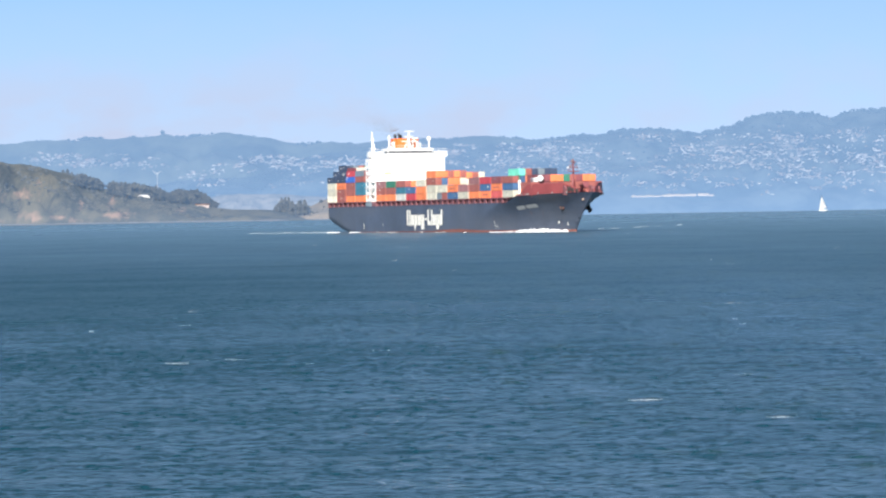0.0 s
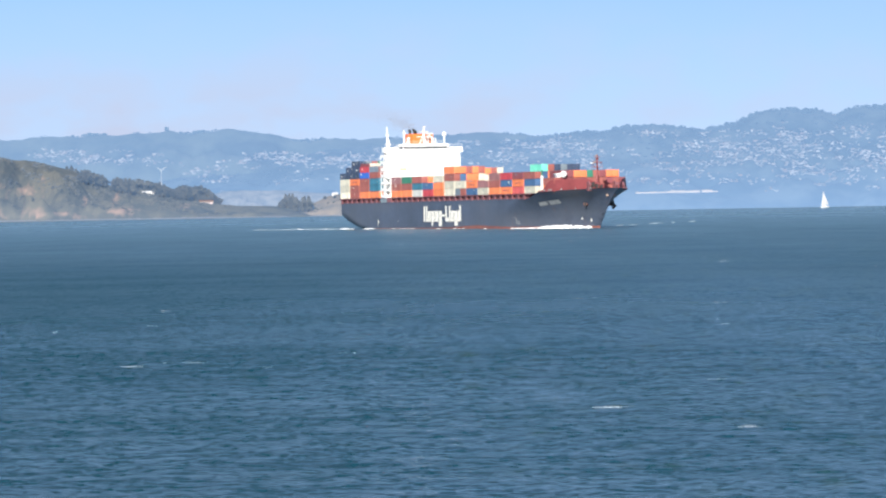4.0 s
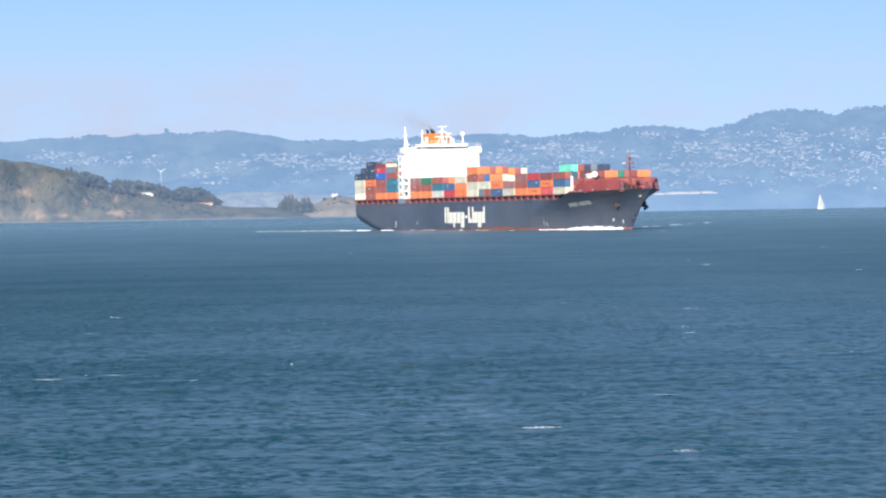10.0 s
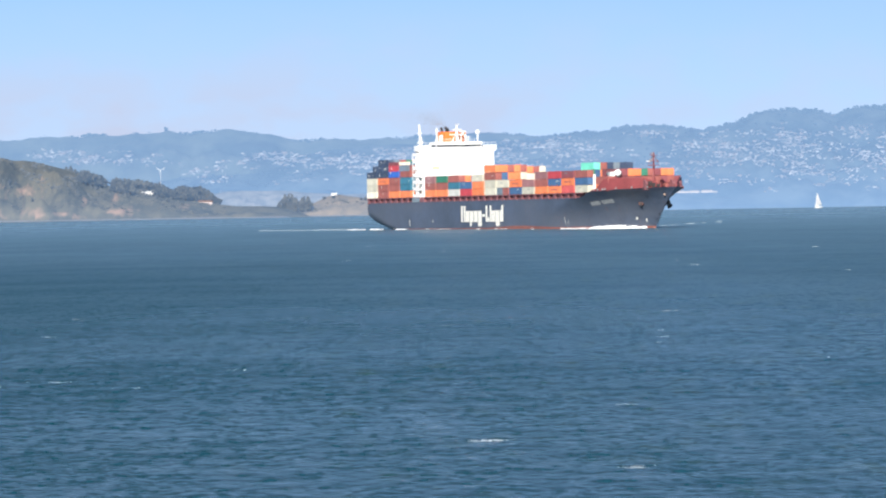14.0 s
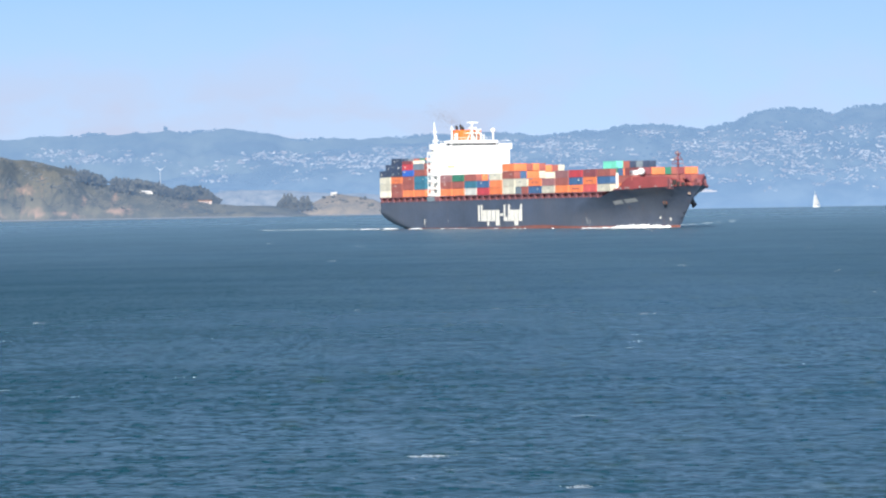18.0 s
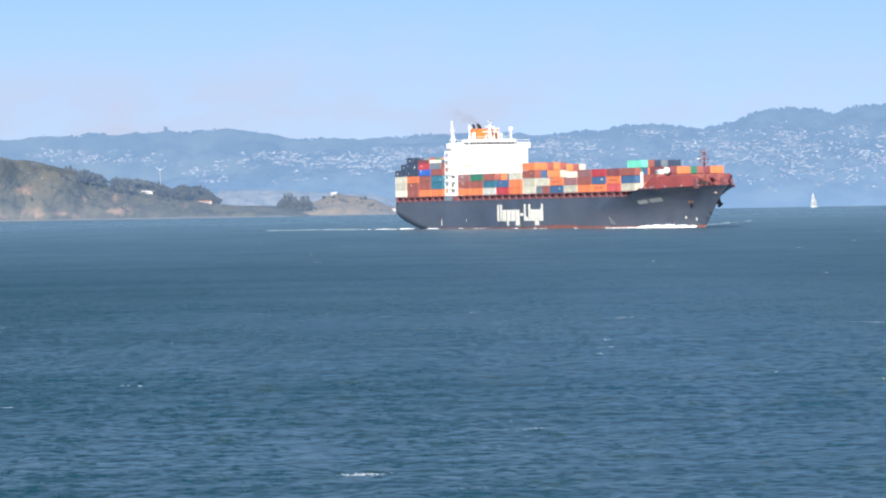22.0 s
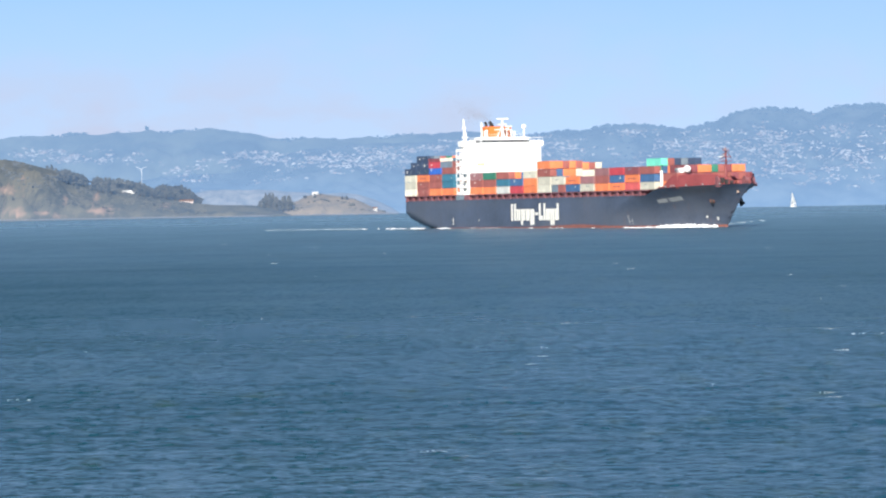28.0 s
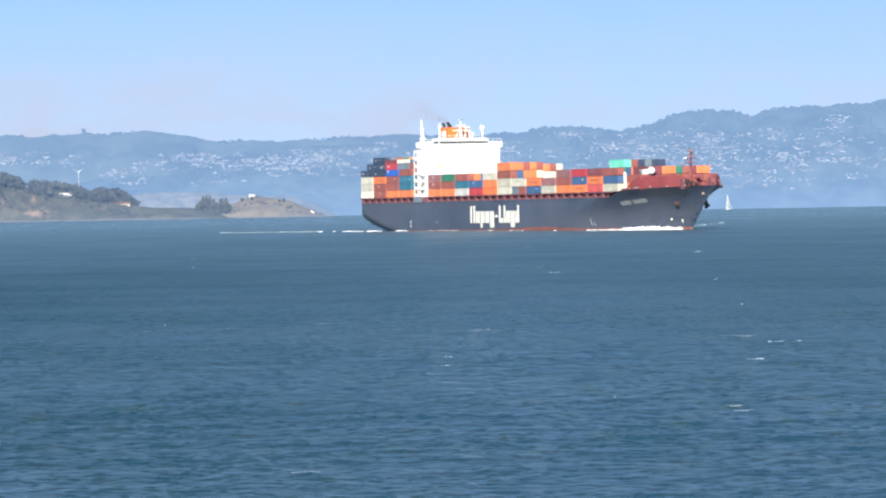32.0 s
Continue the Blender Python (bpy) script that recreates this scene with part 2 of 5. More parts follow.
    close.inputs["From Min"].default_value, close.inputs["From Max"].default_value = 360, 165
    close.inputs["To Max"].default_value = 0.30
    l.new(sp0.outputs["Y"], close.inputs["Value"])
    dimming.operation, dimming.use_clamp = "ADD", True
    l.new(both.outputs[0], dimming.inputs[0])
    l.new(close.outputs[0], dimming.inputs[1])
    l.new(dimming.outputs[0], darkened.inputs["Factor"])
    # its mirror strength is cut there too, to deepen the painted darkening
    sheen = n.new("ShaderNodeMapRange")
    sheen.inputs["From Max"].default_value = 0.85
    sheen.inputs["To Min"].default_value, sheen.inputs["To Max"].default_value = 0.28, 0.07
    l.new(dimming.outputs[0], sheen.inputs["Value"])
    # wind lanes: ruffled strips that gleam beside duller ones
    lane, gleam = n.new("ShaderNodeMapRange"), n.new("ShaderNodeMath")
    lane.inputs["From Min"].default_value, lane.inputs["From Max"].default_value = 0.36, 0.64
    lane.inputs["To Min"].default_value, lane.inputs["To Max"].default_value = 0.55, 1.50
    l.new(noise_at(0.013, 0.030, 4), lane.inputs["Value"])
    gleam.operation = "MULTIPLY"
    l.new(sheen.outputs[0], gleam.inputs[0])
    l.new(lane.outputs[0], gleam.inputs[1])
    l.new(gleam.outputs[0], b.inputs["Specular IOR Level"])
    l.new(pale.outputs["Result"], darkened.inputs["A"])
    l.new(darkened.outputs["Result"], b.inputs["Base Color"])
    rr = n.new("ShaderNodeMapRange")
    rr.inputs["From Min"].default_value, rr.inputs["From Max"].default_value = 0.35, 0.65
    rr.inputs["To Min"].default_value, rr.inputs["To Max"].default_value = 0.19, 0.24
    l.new(slick, rr.inputs["Value"])
    # waves too small for the mesh far out count as roughness
    sp, fr, ad = n.new("ShaderNodeSeparateXYZ"), n.new("ShaderNodeMapRange"), n.new("ShaderNodeMath")
    l.new(tc.outputs["Object"], sp.inputs[0])
    fr.inputs["From Min"].default_value, fr.inputs["From Max"].default_value = 180, 650
    fr.inputs["To Min"].default_value, fr.inputs["To Max"].default_value = 0.0, 0.12
    l.new(sp.outputs["Y"], fr.inputs["Value"])
    # but falls again far out, to make the distant water paler like haze
    far_smooth, cut = n.new("ShaderNodeMapRange"), n.new("ShaderNodeMath")
    far_smooth.inputs["From Min"].default_value, far_smooth.inputs["From Max"].default_value = 1300, 3600
    far_smooth.inputs["To Min"].default_value, far_smooth.inputs["To Max"].default_value = 1.0, 0.15
    l.new(sp.outputs["Y"], far_smooth.inputs["Value"])
    cut.operation = "MULTIPLY"
    l.new(fr.outputs[0], cut.inputs[0])
    l.new(far_smooth.outputs[0], cut.inputs[1])
    l.new(rr.outputs[0], ad.inputs[0])
    l.new(cut.outputs[0], ad.inputs[1])
    l.new(ad.outputs[0], b.inputs["Roughness"])
    # the slopes of the small chop: short ripples, and longer streaks that gusts roughen
    rise = n.new("ShaderNodeMapRange")
    rise.inputs["From Min"].default_value, rise.inputs["From Max"].default_value = 900, 3600
    rise.inputs["To Min"].default_value, rise.inputs["To Max"].default_value = 1.0, 1.9
    l.new(sp.outputs["Y"], rise.inputs["Value"])
    geo = n.new("ShaderNodeNewGeometry")
    normal = geo.outputs["Normal"]
    for sx, sy, detail, steep in ((2.6, 1.9, 6, 0.68), (1.7, 0.65, 4, 0.27), (0.70, 0.05, 3, 0.20), (0.20, 0.028, 3, 0.14)):
        mp, t = n.new("ShaderNodeMapping"), n.new("ShaderNodeTexNoise")
        mp.inputs["Scale"].default_value = (sx, sy, 1)
        l.new(tc.outputs["Object"], mp.inputs["Vector"])
        t.inputs["Scale"].default_value, t.inputs["Detail"].default_value, t.inputs["Roughness"].default_value = 1, detail, 0.65
        l.new(mp.outputs[0], t.inputs["Vector"])
        half, size, flat, more = (n.new("ShaderNodeVectorMath") for _ in range(4))
        half.operation, size.operation, flat.operation, more.operation = "SUBTRACT", "SCALE", "MULTIPLY", "ADD"
        half.inputs[1].default_value = (0.5, 0.5, 0.5)
        flat.inputs[1].default_value = (0.8, 1.0, 0.0)
        gr = n.new("ShaderNodeMapRange")
        gr.inputs["From Min"].default_value, gr.inputs["From Max"].default_value = 0.35, 0.65
        gr.inputs["To Min"].default_value, gr.inputs["To Max"].default_value = steep * 0.86, steep * 1.14
        l.new(gust, gr.inputs["Value"])
        l.new(t.outputs["Color"], half.inputs[0])
        l.new(half.outputs[0], flat.inputs[0])
        l.new(flat.outputs[0], size.inputs[0])
        calm = n.new("ShaderNodeMath")
        calm.operation = "MULTIPLY"
        l.new(gr.outputs[0], calm.inputs[0])
        l.new(rise.outputs[0], calm.inputs[1])
        l.new(calm.outputs[0], size.inputs["Scale"])
        l.new(normal, more.inputs[0])
        l.new(size.outputs[0], more.inputs[1])
        normal = more.outputs[0]
    # sharp little crests: thin ridges that lean to and from the wind
    for sx, sy, shift, lean in ((0.75, 0.80, 0.0, 0.14), (1.15, 1.10, 37.0, -0.12)):
        mp, t, amount, tilt, more = n.new("ShaderNodeMapping"), n.new("ShaderNodeTexNoise"), n.new("ShaderNodeMapRange"), n.new("ShaderNodeCombineXYZ"), n.new("ShaderNodeVectorMath")
        mp.inputs["Scale"].default_value, mp.inputs["Location"].default_value = (sx, sy, 1), (shift, shift, 0)
        mp.inputs["Rotation"].default_value = (0, 0, radians(23))
        l.new(tc.outputs["Object"], mp.inputs["Vector"])
        t.noise_type = "RIDGED_MULTIFRACTAL"
        t.inputs["Scale"].default_value, t.inputs["Detail"].default_value, t.inputs["Roughness"].default_value = 1, 4, 0.6
        t.inputs["Offset"].default_value, t.inputs["Gain"].default_value = 1.0, 1.0
        l.new(mp.outputs[0], t.inputs["Vector"])
        amount.inputs["From Min"].default_value, amount.inputs["From Max"].default_value = 0.85, 1.5
        amount.inputs["To Min"].default_value, amount.inputs["To Max"].default_value = 0.0, -lean
        l.new(t.outputs["Fac"], amount.inputs["Value"])
        l.new(amount.outputs[0], tilt.inputs["Y"])
        more.operation = "ADD"
        l.new(normal, more.inputs[0])
        l.new(tilt.outputs[0], more.inputs[1])
        normal = more.outputs[0]
    unit = n.new("ShaderNodeVectorMath")
    unit.operation = "NORMALIZE"
    l.new(normal, unit.inputs[0])
    l.new(unit.outputs[0], b.inputs["Normal"])
    return m


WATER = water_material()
DRIFT = (-0.6, -3.0)  # metres a second, the way the chop runs


def swell(x, y, step):
    """Height of the chop at plan points; waves shorter than the mesh step fade out."""
    rng_ = np.random.RandomState(5)
    h = np.zeros_like(x)
    for k in range(72):
        length = 0.6 * (1.039 ** k)
        turn = rng_.normal(math.radians(-97), 0.78 if length < 4 else 0.55)
        amp = (0.0050 * length if length < 1.6 else 0.0074 * (1.6 / length) ** 0.75) * rng_.uniform(0.6, 1.3)
        kx, ky = 2 * math.pi / length * math.cos(turn), 2 * math.pi / length * math.sin(turn)
        ph = kx * x + ky * y + rng_.uniform(0, 6.28) + 0.9 * np.sin((x * rng_.uniform(-1, 1) + y * rng_.uniform(-1, 1)) / length + rng_.uniform(0, 6))
        keep = np.clip((length / step - 3.0) / 2.5, 0, 1)
        c = np.sin(ph)
        h += amp * keep * (c + 0.3 * c * c)
    for k in range(16):  # longer waves under the chop
        length = rng_.uniform(5.5, 15)
        turn = rng_.normal(math.radians(-97), 0.42)
        ph = 2 * math.pi / length * (x * math.cos(turn) + y * math.sin(turn)) + rng_.uniform(0, 6.28) + 1.2 * np.sin(x / length * rng_.uniform(0.8, 2.2) + rng_.uniform(0, 6))
        h += 0.0019 * length * np.clip(1.25 - y / 900, 0.1, 1) * np.clip((length / step - 4.0) / 4.0, 0, 1) * np.sin(ph)
    # gusts roughen the water in wide patches
    gust = 0.78 + 0.30 * np.sin(x * 0.021 + 1.2 * np.sin(y * 0.017)) * np.sin(y * 0.043 + 1.1 * np.sin(x * 0.013))
    return 0.74 * h * gust * np.clip((2600 - y) / 2000, 0.0, 1)


def build_water():
    rows = [-900.0, -400.0, -150.0, 0.0, 50.0, 85.0]
    y = 100.0
    while y < 4990:
        rows.append(y)
        y += 0.24 if y < 350 else 0.24 + 0.0022 * (y - 350)
    rows.append(4995.0)
    rows = np.array(rows)
    u = np.concatenate([[-1, -0.5, -0.2, -0.08], np.linspace(-1, 1, 381), [0.08, 0.2, 0.5, 1]])
    inner = np.zeros(len(u), bool)
    inner[4:-4] = True
    hw = 0.066 * np.clip(rows, 100, None) + 24
    x = np.where(inner[None, :], u[None, :] * hw[:, None], np.sign(u)[None, :] * hw[:, None] + u[None, :] * 2600)
    yy = np.repeat(rows[:, None], len(u), 1)
    step = np.maximum(np.gradient(rows)[:, None] * 0.8, hw[:, None] / 190)
    z = np.where(inner[None, :] & (yy > 90), swell(x, yy, np.repeat(step, len(u), 1)), 0.0)
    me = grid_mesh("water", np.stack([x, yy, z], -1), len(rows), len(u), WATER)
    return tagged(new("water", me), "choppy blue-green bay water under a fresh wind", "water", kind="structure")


water = build_water()

# ---- the container ship ----
MID = 147.0
ship = thing("container_ship", "large black-hulled container ship under way, loaded with stacked coloured containers", "ship")


def counter(z):
    """Where the stern begins at the height z: upright above, cut away in a round below."""
    return 7.5 + 11.5 * max(0.0, 1 - max(z, 0.0) / 7.0) ** 2.6


def half_breadth(s, z):
    """Half the hull's breadth at the station s (from the stern) and the height z."""
    start_aft = counter(z)
    full_aft = start_aft + 16 + 14 * max(0.0, 1 - z / 5.0)
    a = 1.0
    if s < full_aft:
        q = max(0.0, (s - start_aft) / (full_aft - start_aft))
        base = 0.96 if z >= 6.0 else 0.96 * (0.55 + 0.45 * max(0.0, z / 6.0) ** 0.6)
        a = base + (1 - base) * (1 - (1 - q) ** 2.2)
    up = (min(max(z, 0.0), 13.4) / 13.4) ** 2.5
    s1, s2 = 208 + 42 * up, stem(z)
    f = 1.0
    if s > s1:
        f = 1 - min(1.0, (s - s1) / (s2 - s1)) ** (1.55 + 0.45 * up)
    return 16.1 * min(a, f)


def stem(z):
    """Where the stem stands at the height z."""
    z = min(max(z, 0.0), 14.5)
    return 271.2 + 1.02 * z + 0.019 * z * z + 0.10 * max(0.0, z - 9.0) ** 1.7


def deck_edge(s):
    """Height of the black plating's upper edge."""
    q = min(1.0, max(0.0, (s - 236) / 16.0))
    q = q * q * (3 - 2 * q)
    return 10.3 + 2.4 * q + 0.8 * max(0.0, (s - 252) / 36.0)


def shell(bm, lows, highs, stations, levels):
    """Both sides of the hull between two height curves, with a closed stern."""
    for side in (1, -1):
        grid = []
        for s in stations:
            lo, hi = lows(s), highs(s)
            col = []
            for k in range(levels + 1):
                z = lo + (hi - lo) * k / levels
                ss = max(min(s, stem(z)), counter(z))
                b = half_breadth(ss, z)
                col.append(bm.verts.new((ss - MID, side * b, z)))
            grid.append(col)
        for i in range(len(grid) - 1):
            for k in range(levels):
                bm.faces.new((grid[i][k], grid[i + 1][k], grid[i + 1][k + 1], grid[i][k + 1]))


STATIONS = [7.5 + 2.0 * i for i in range(20)] + [47 + 8 * i for i in range(21)] + [210 + 2.0 * i for i in range(43)]


def smooth(ob):
    for p in ob.data.polygons:
        p.use_smooth = True
    return ob


def boot_line(s):
    """Height up to which the red underwater paint shows."""
    return 0.12 + 0.7 * math.exp(-((s - 180) / 24) ** 2)


def build_hull():
    bm = bmesh.new()
    shell(bm, boot_line, deck_edge, STATIONS, 22)
    # transom
    zs = [0.12 + (10.3 - 0.12) * k / 22 for k in range(23)]
    for k in range(22):
        p, q = counter(zs[k]), counter(zs[k + 1])
        a, b = half_breadth(p, zs[k]), half_breadth(q, zs[k + 1])
        bm.faces.new([bm.verts.new(c) for c in ((p - MID, a, zs[k]), (p - MID, -a, zs[k]), (q - MID, -b, zs[k + 1]), (q - MID, b, zs[k + 1]))])
    bmesh.ops.remove_doubles(bm, verts=bm.verts, dist=0.02)
    smooth(part("hull", bm, HULL, ship, "black steel hull with faint rust streaks"))
    bm = bmesh.new()
    shell(bm, lambda s: -3.0, boot_line, STATIONS, 5)
    bmesh.ops.remove_doubles(bm, verts=bm.verts, dist=0.02)
    smooth(part("boot_topping", bm, BOOT, ship, "red underwater paint at the waterline"))
    # deck and coaming below the boxes
    bm = bmesh.new()
    for i in range(len(STATIONS) - 1):
        a, b = STATIONS[i], STATIONS[i + 1]
        za, zb = deck_edge(a) - 0.25, deck_edge(b) - 0.25
        wa, wb = half_breadth(min(a, stem(za)), za), half_breadth(min(b, stem(zb)), zb)
        if wa + wb > 0.2:
            bm.faces.new([bm.verts.new(p) for p in ((a - MID, -wa, za), (b - MID, -wb, zb), (b - MID, wb, zb), (a - MID, wa, za))])
    part("deck", bm, DARKRED, ship, "dull red steel deck")
    bm = bmesh.new()
    box(bm, 9 - MID, 62 - MID, -15.1, 15.1, 10.0, 11.9)
    box(bm, 76 - MID, 238 - MID, -15.1, 15.1, 10.0, 11.9)
    box(bm, 238 - MID, 249 - MID, -13.2, 13.2, 10.0, 12.2)
    part("hatch_coaming", bm, DARKRED, ship, "dark red hatch coaming below the container stacks")
    bm = bmesh.new()
    for side in (1, -1):
        y0, y1 = sorted((side * 13.6, side * 16.1))
        box(bm, 8 - MID, 62 - MID, y0, y1, 11.85, 12.2)
        box(bm, 76 - MID, 243 - MID, y0, y1, 11.85, 12.2)
        box(bm, 70.8 - MID, 75.9 - MID, y0, y1, 10.2, 12.2)
    part("side_platform", bm, DARKRED, ship, "red steel ledge that carries the outer stacks")
    # stanchions along both sides
    bm = bmesh.new()
    box(bm, -0.8, 0.8, -0.3, 0.3, 0, 1.9)
    box(bm, -1.5, 1.5, -0.28, 0.28, 1.5, 1.9)
    box(bm, -1.2, 1.2, -0.32, 0.28, 0, 0.35)
    st = done(bm, "stanchion")
    st.materials.append(DARKRED)
    for side in (1, -1):
        s = 9.5
        while s < 238:
            if not 61 < s < 76:
                ob = new("stanchion", st)
                ob.parent = ship
                ob.matrix_basis = Matrix.Translation((s - MID, -side * 15.6, 10.05))
            s += 6.611
    # red forecastle bulwark
    def bul_top(s):
        ramp = min(1.0, max(0.0, (s - 251) / 8.5))
        return 12.7 + 4.2 * ramp * ramp * (3 - 2 * ramp) - 3.1 * max(0.0, (s - 276.5) / 8.5) ** 1.3

    bm = bmesh.new()
    fs = [249 + 1.5 * i for i in range(24)]
    for side in (1, -1):
        rows = []
        for s in fs:
            lo, hi = deck_edge(s) - 0.2, max(deck_edge(s) + 0.4, bul_top(s))
            zz = (lo, lo + (hi - lo) * 0.5, hi)
            out = [Vector((s - MID, side * max(0.05, half_breadth(min(s + 1.2, 287.9), 13.3) - 0.45 - 0.12 * (z - lo)), z)) for z in zz]
            inn = [Vector((p.x - 0.25, p.y - side * min(abs(p.y), 0.35), p.z)) for p in reversed(out)]
            rows.append([bm.verts.new(p) for p in out + inn])
        for a, c in zip(rows, rows[1:]):
            for k in range(5):
                bm.faces.new((a[k], c[k], c[k + 1], a[k + 1]))
        bm.faces.new(rows[0])
        bm.faces.new(rows[-1])
    part("forecastle_bulwark", bm, DECKRED, ship, "red-brown bulwark round the forecastle")


build_hull()

# ---- containers ----
PITCH, TIER, ROWW = 13.22, 2.62, 2.47
BOX_MESH = {}


def container_mesh(colour, length=12.19, h=2.59):
    """A box with corner posts, rails and recessed corrugated panels, with pressed ribs and door rods."""
    key = (colour, length, h)
    if key in BOX_MESH:
        return BOX_MESH[key]
    bm = bmesh.new()
    w = 2.44
    box(bm, 0.05, length - 0.05, -w / 2 + 0.06, w / 2 - 0.06, 0.10, h - 0.08)
    for x0, x1 in ((0, 0.16), (length - 0.16, length)):
        for y0, y1 in ((-w / 2, -w / 2 + 0.16), (w / 2 - 0.16, w / 2)):
            box(bm, x0, x1, y0, y1, 0, h)
    for y0, y1 in ((-w / 2 + 0.01, -w / 2 + 0.12), (w / 2 - 0.12, w / 2 - 0.01)):
        box(bm, 0.16, length - 0.16, y0, y1, 0.02, 0.18)
    # pressed ribs along the sides and the lock rods of the doors
    n = int(length / 1.02)
    for k in range(n):
        x = 0.5 + (length - 1.0) * k / (n - 1)
        for y in (-w / 2 + 0.02, w / 2 - 0.06):
            box(bm, x - 0.17, x + 0.17, y, y + 0.04, 0.18, h - 0.1)
    for y in (-0.9, -0.35, 0.35, 0.9):
        box(bm, length - 0.05, length - 0.005, y - 0.03, y + 0.03, 0.14, h - 0.12)
    box(bm, 0.16, length - 0.16, -w / 2 + 0.01, -w / 2 + 0.10, h - 0.12, h - 0.01)
    me = done(bm, "container")
    me.materials.append(BOXMAT[colour])
    BOX_MESH[key] = me
    return me


def put_box(colour, s, u, z, length=12.19, h=2.59):
    ob = new("container", container_mesh(colour, length, h))
    ob.parent = ship
    ob.matrix_basis = Matrix.Translation((s - MID, -u, z))
    tagged(ob, colour_label(colour))
    return ob


def colour_label(c):
    return {"brown": "red-brown steel freight container", "mauve": "faded mauve steel freight container", "navy": "dark navy steel freight container",
            "royal": "bright blue steel freight container", "slate": "slate-grey steel freight container", "pink": "faded red steel freight container"}.get(c, c + " steel freight container")


AFT, FORE, BASE = 8.42, 76.84, 12.22
rng = random.Random(11)
# outer starboard row, from the stern: colours from the lowest tier up
OUTER = [
    (AFT + 0 * PITCH, "white cream cream navy"), (AFT + 1 * PITCH, "brown brown orange navy"),
    (AFT + 2 * PITCH, "orange brown brown royal"), (AFT + 3 * PITCH, "orange teal teal brown"),
    (FORE + 0 * PITCH, "orange brown mauve"), (FORE + 1 * PITCH, "orange brown green"), (FORE + 2 * PITCH, "grey teal brown"),
    (FORE + 3 * PITCH, "red blue"), (FORE + 4 * PITCH, "orange orange cream"), (FORE + 5 * PITCH, "cream cream brown orange"),
    (FORE + 6 * PITCH, "slate/brown cream"), (FORE + 7 * PITCH, "blue orange"),
    (FORE + 8 * PITCH, "cream mauve"), (FORE + 9 * PITCH, "orange brown mauve"), (FORE + 10 * PITCH, "orange blue red"),
    (FORE + 11 * PITCH, "pink orange maroon"), (FORE + 12 * PITCH, "cream blue brown"),
]
# tiers in the inner rows, and colours of the row next to the outer one
INNER = [6, 5, 5, 5, 3, 3, 3, 2, 3, 4, 2, 2, 2, 3, 3, 3, 3]
PALETTE = ["brown"] * 5 + ["orange"] * 5 + ["maroon", "mauve", "blue", "cream", "grey", "red", "teal", "slate", "white", "green"]


def row_u(r):
    """The middle of row r, 0 at starboard and 12 at port."""
    return 14.85 - ROWW * r * 1.002


TOPS = {  # upper boxes that stand out, by bay: (row, tier, colour)
    0: [(1, 4, "navy"), (2, 5, "navy"), (3, 5, "slate"), (2, 4, "navy")],
    1: [(2, 4, "navy"), (3, 4, "maroon")],
    2: [(1, 3, "brown"), (2, 3, "brown"), (2, 4, "slate"), (3, 4, "slate"), (4, 4, "brown")],
    3: [(1, 3, "brown"), (2, 4, "teal"), (3, 4, "brown")],
    6: [(1, 2, "orange"), (2, 2, "blue"), (3, 2, "brown"), (4, 2, "maroon")],
    9: [(1, 2, "blue"), (2, 2, "orange"), (3, 2, "orange"), (4, 2, "cream"), (5, 2, "cream"), (6, 2, "cream"), (7, 2, "brown"),
        (1, 3, "orange"), (2, 3, "brown"), (3, 3, "orange"), (4, 3, "brown"), (5, 3, "orange"), (6, 3, "brown"), (7, 3, "cream")],
    16: [(1, 3, "mint"), (2, 3, "brown"), (3, 3, "navy"), (4, 3, "slate"), (5, 3, "navy"), (6, 3, "navy")],
}


def stack_z(bay, tier, pitch):
    """Foot of a tier; the upper boxes near the stern are the lower kind."""
    if bay < 4 and tier > 3:
        return BASE + 3 * pitch + 2.42 * (tier - 3)
    return BASE + pitch * tier


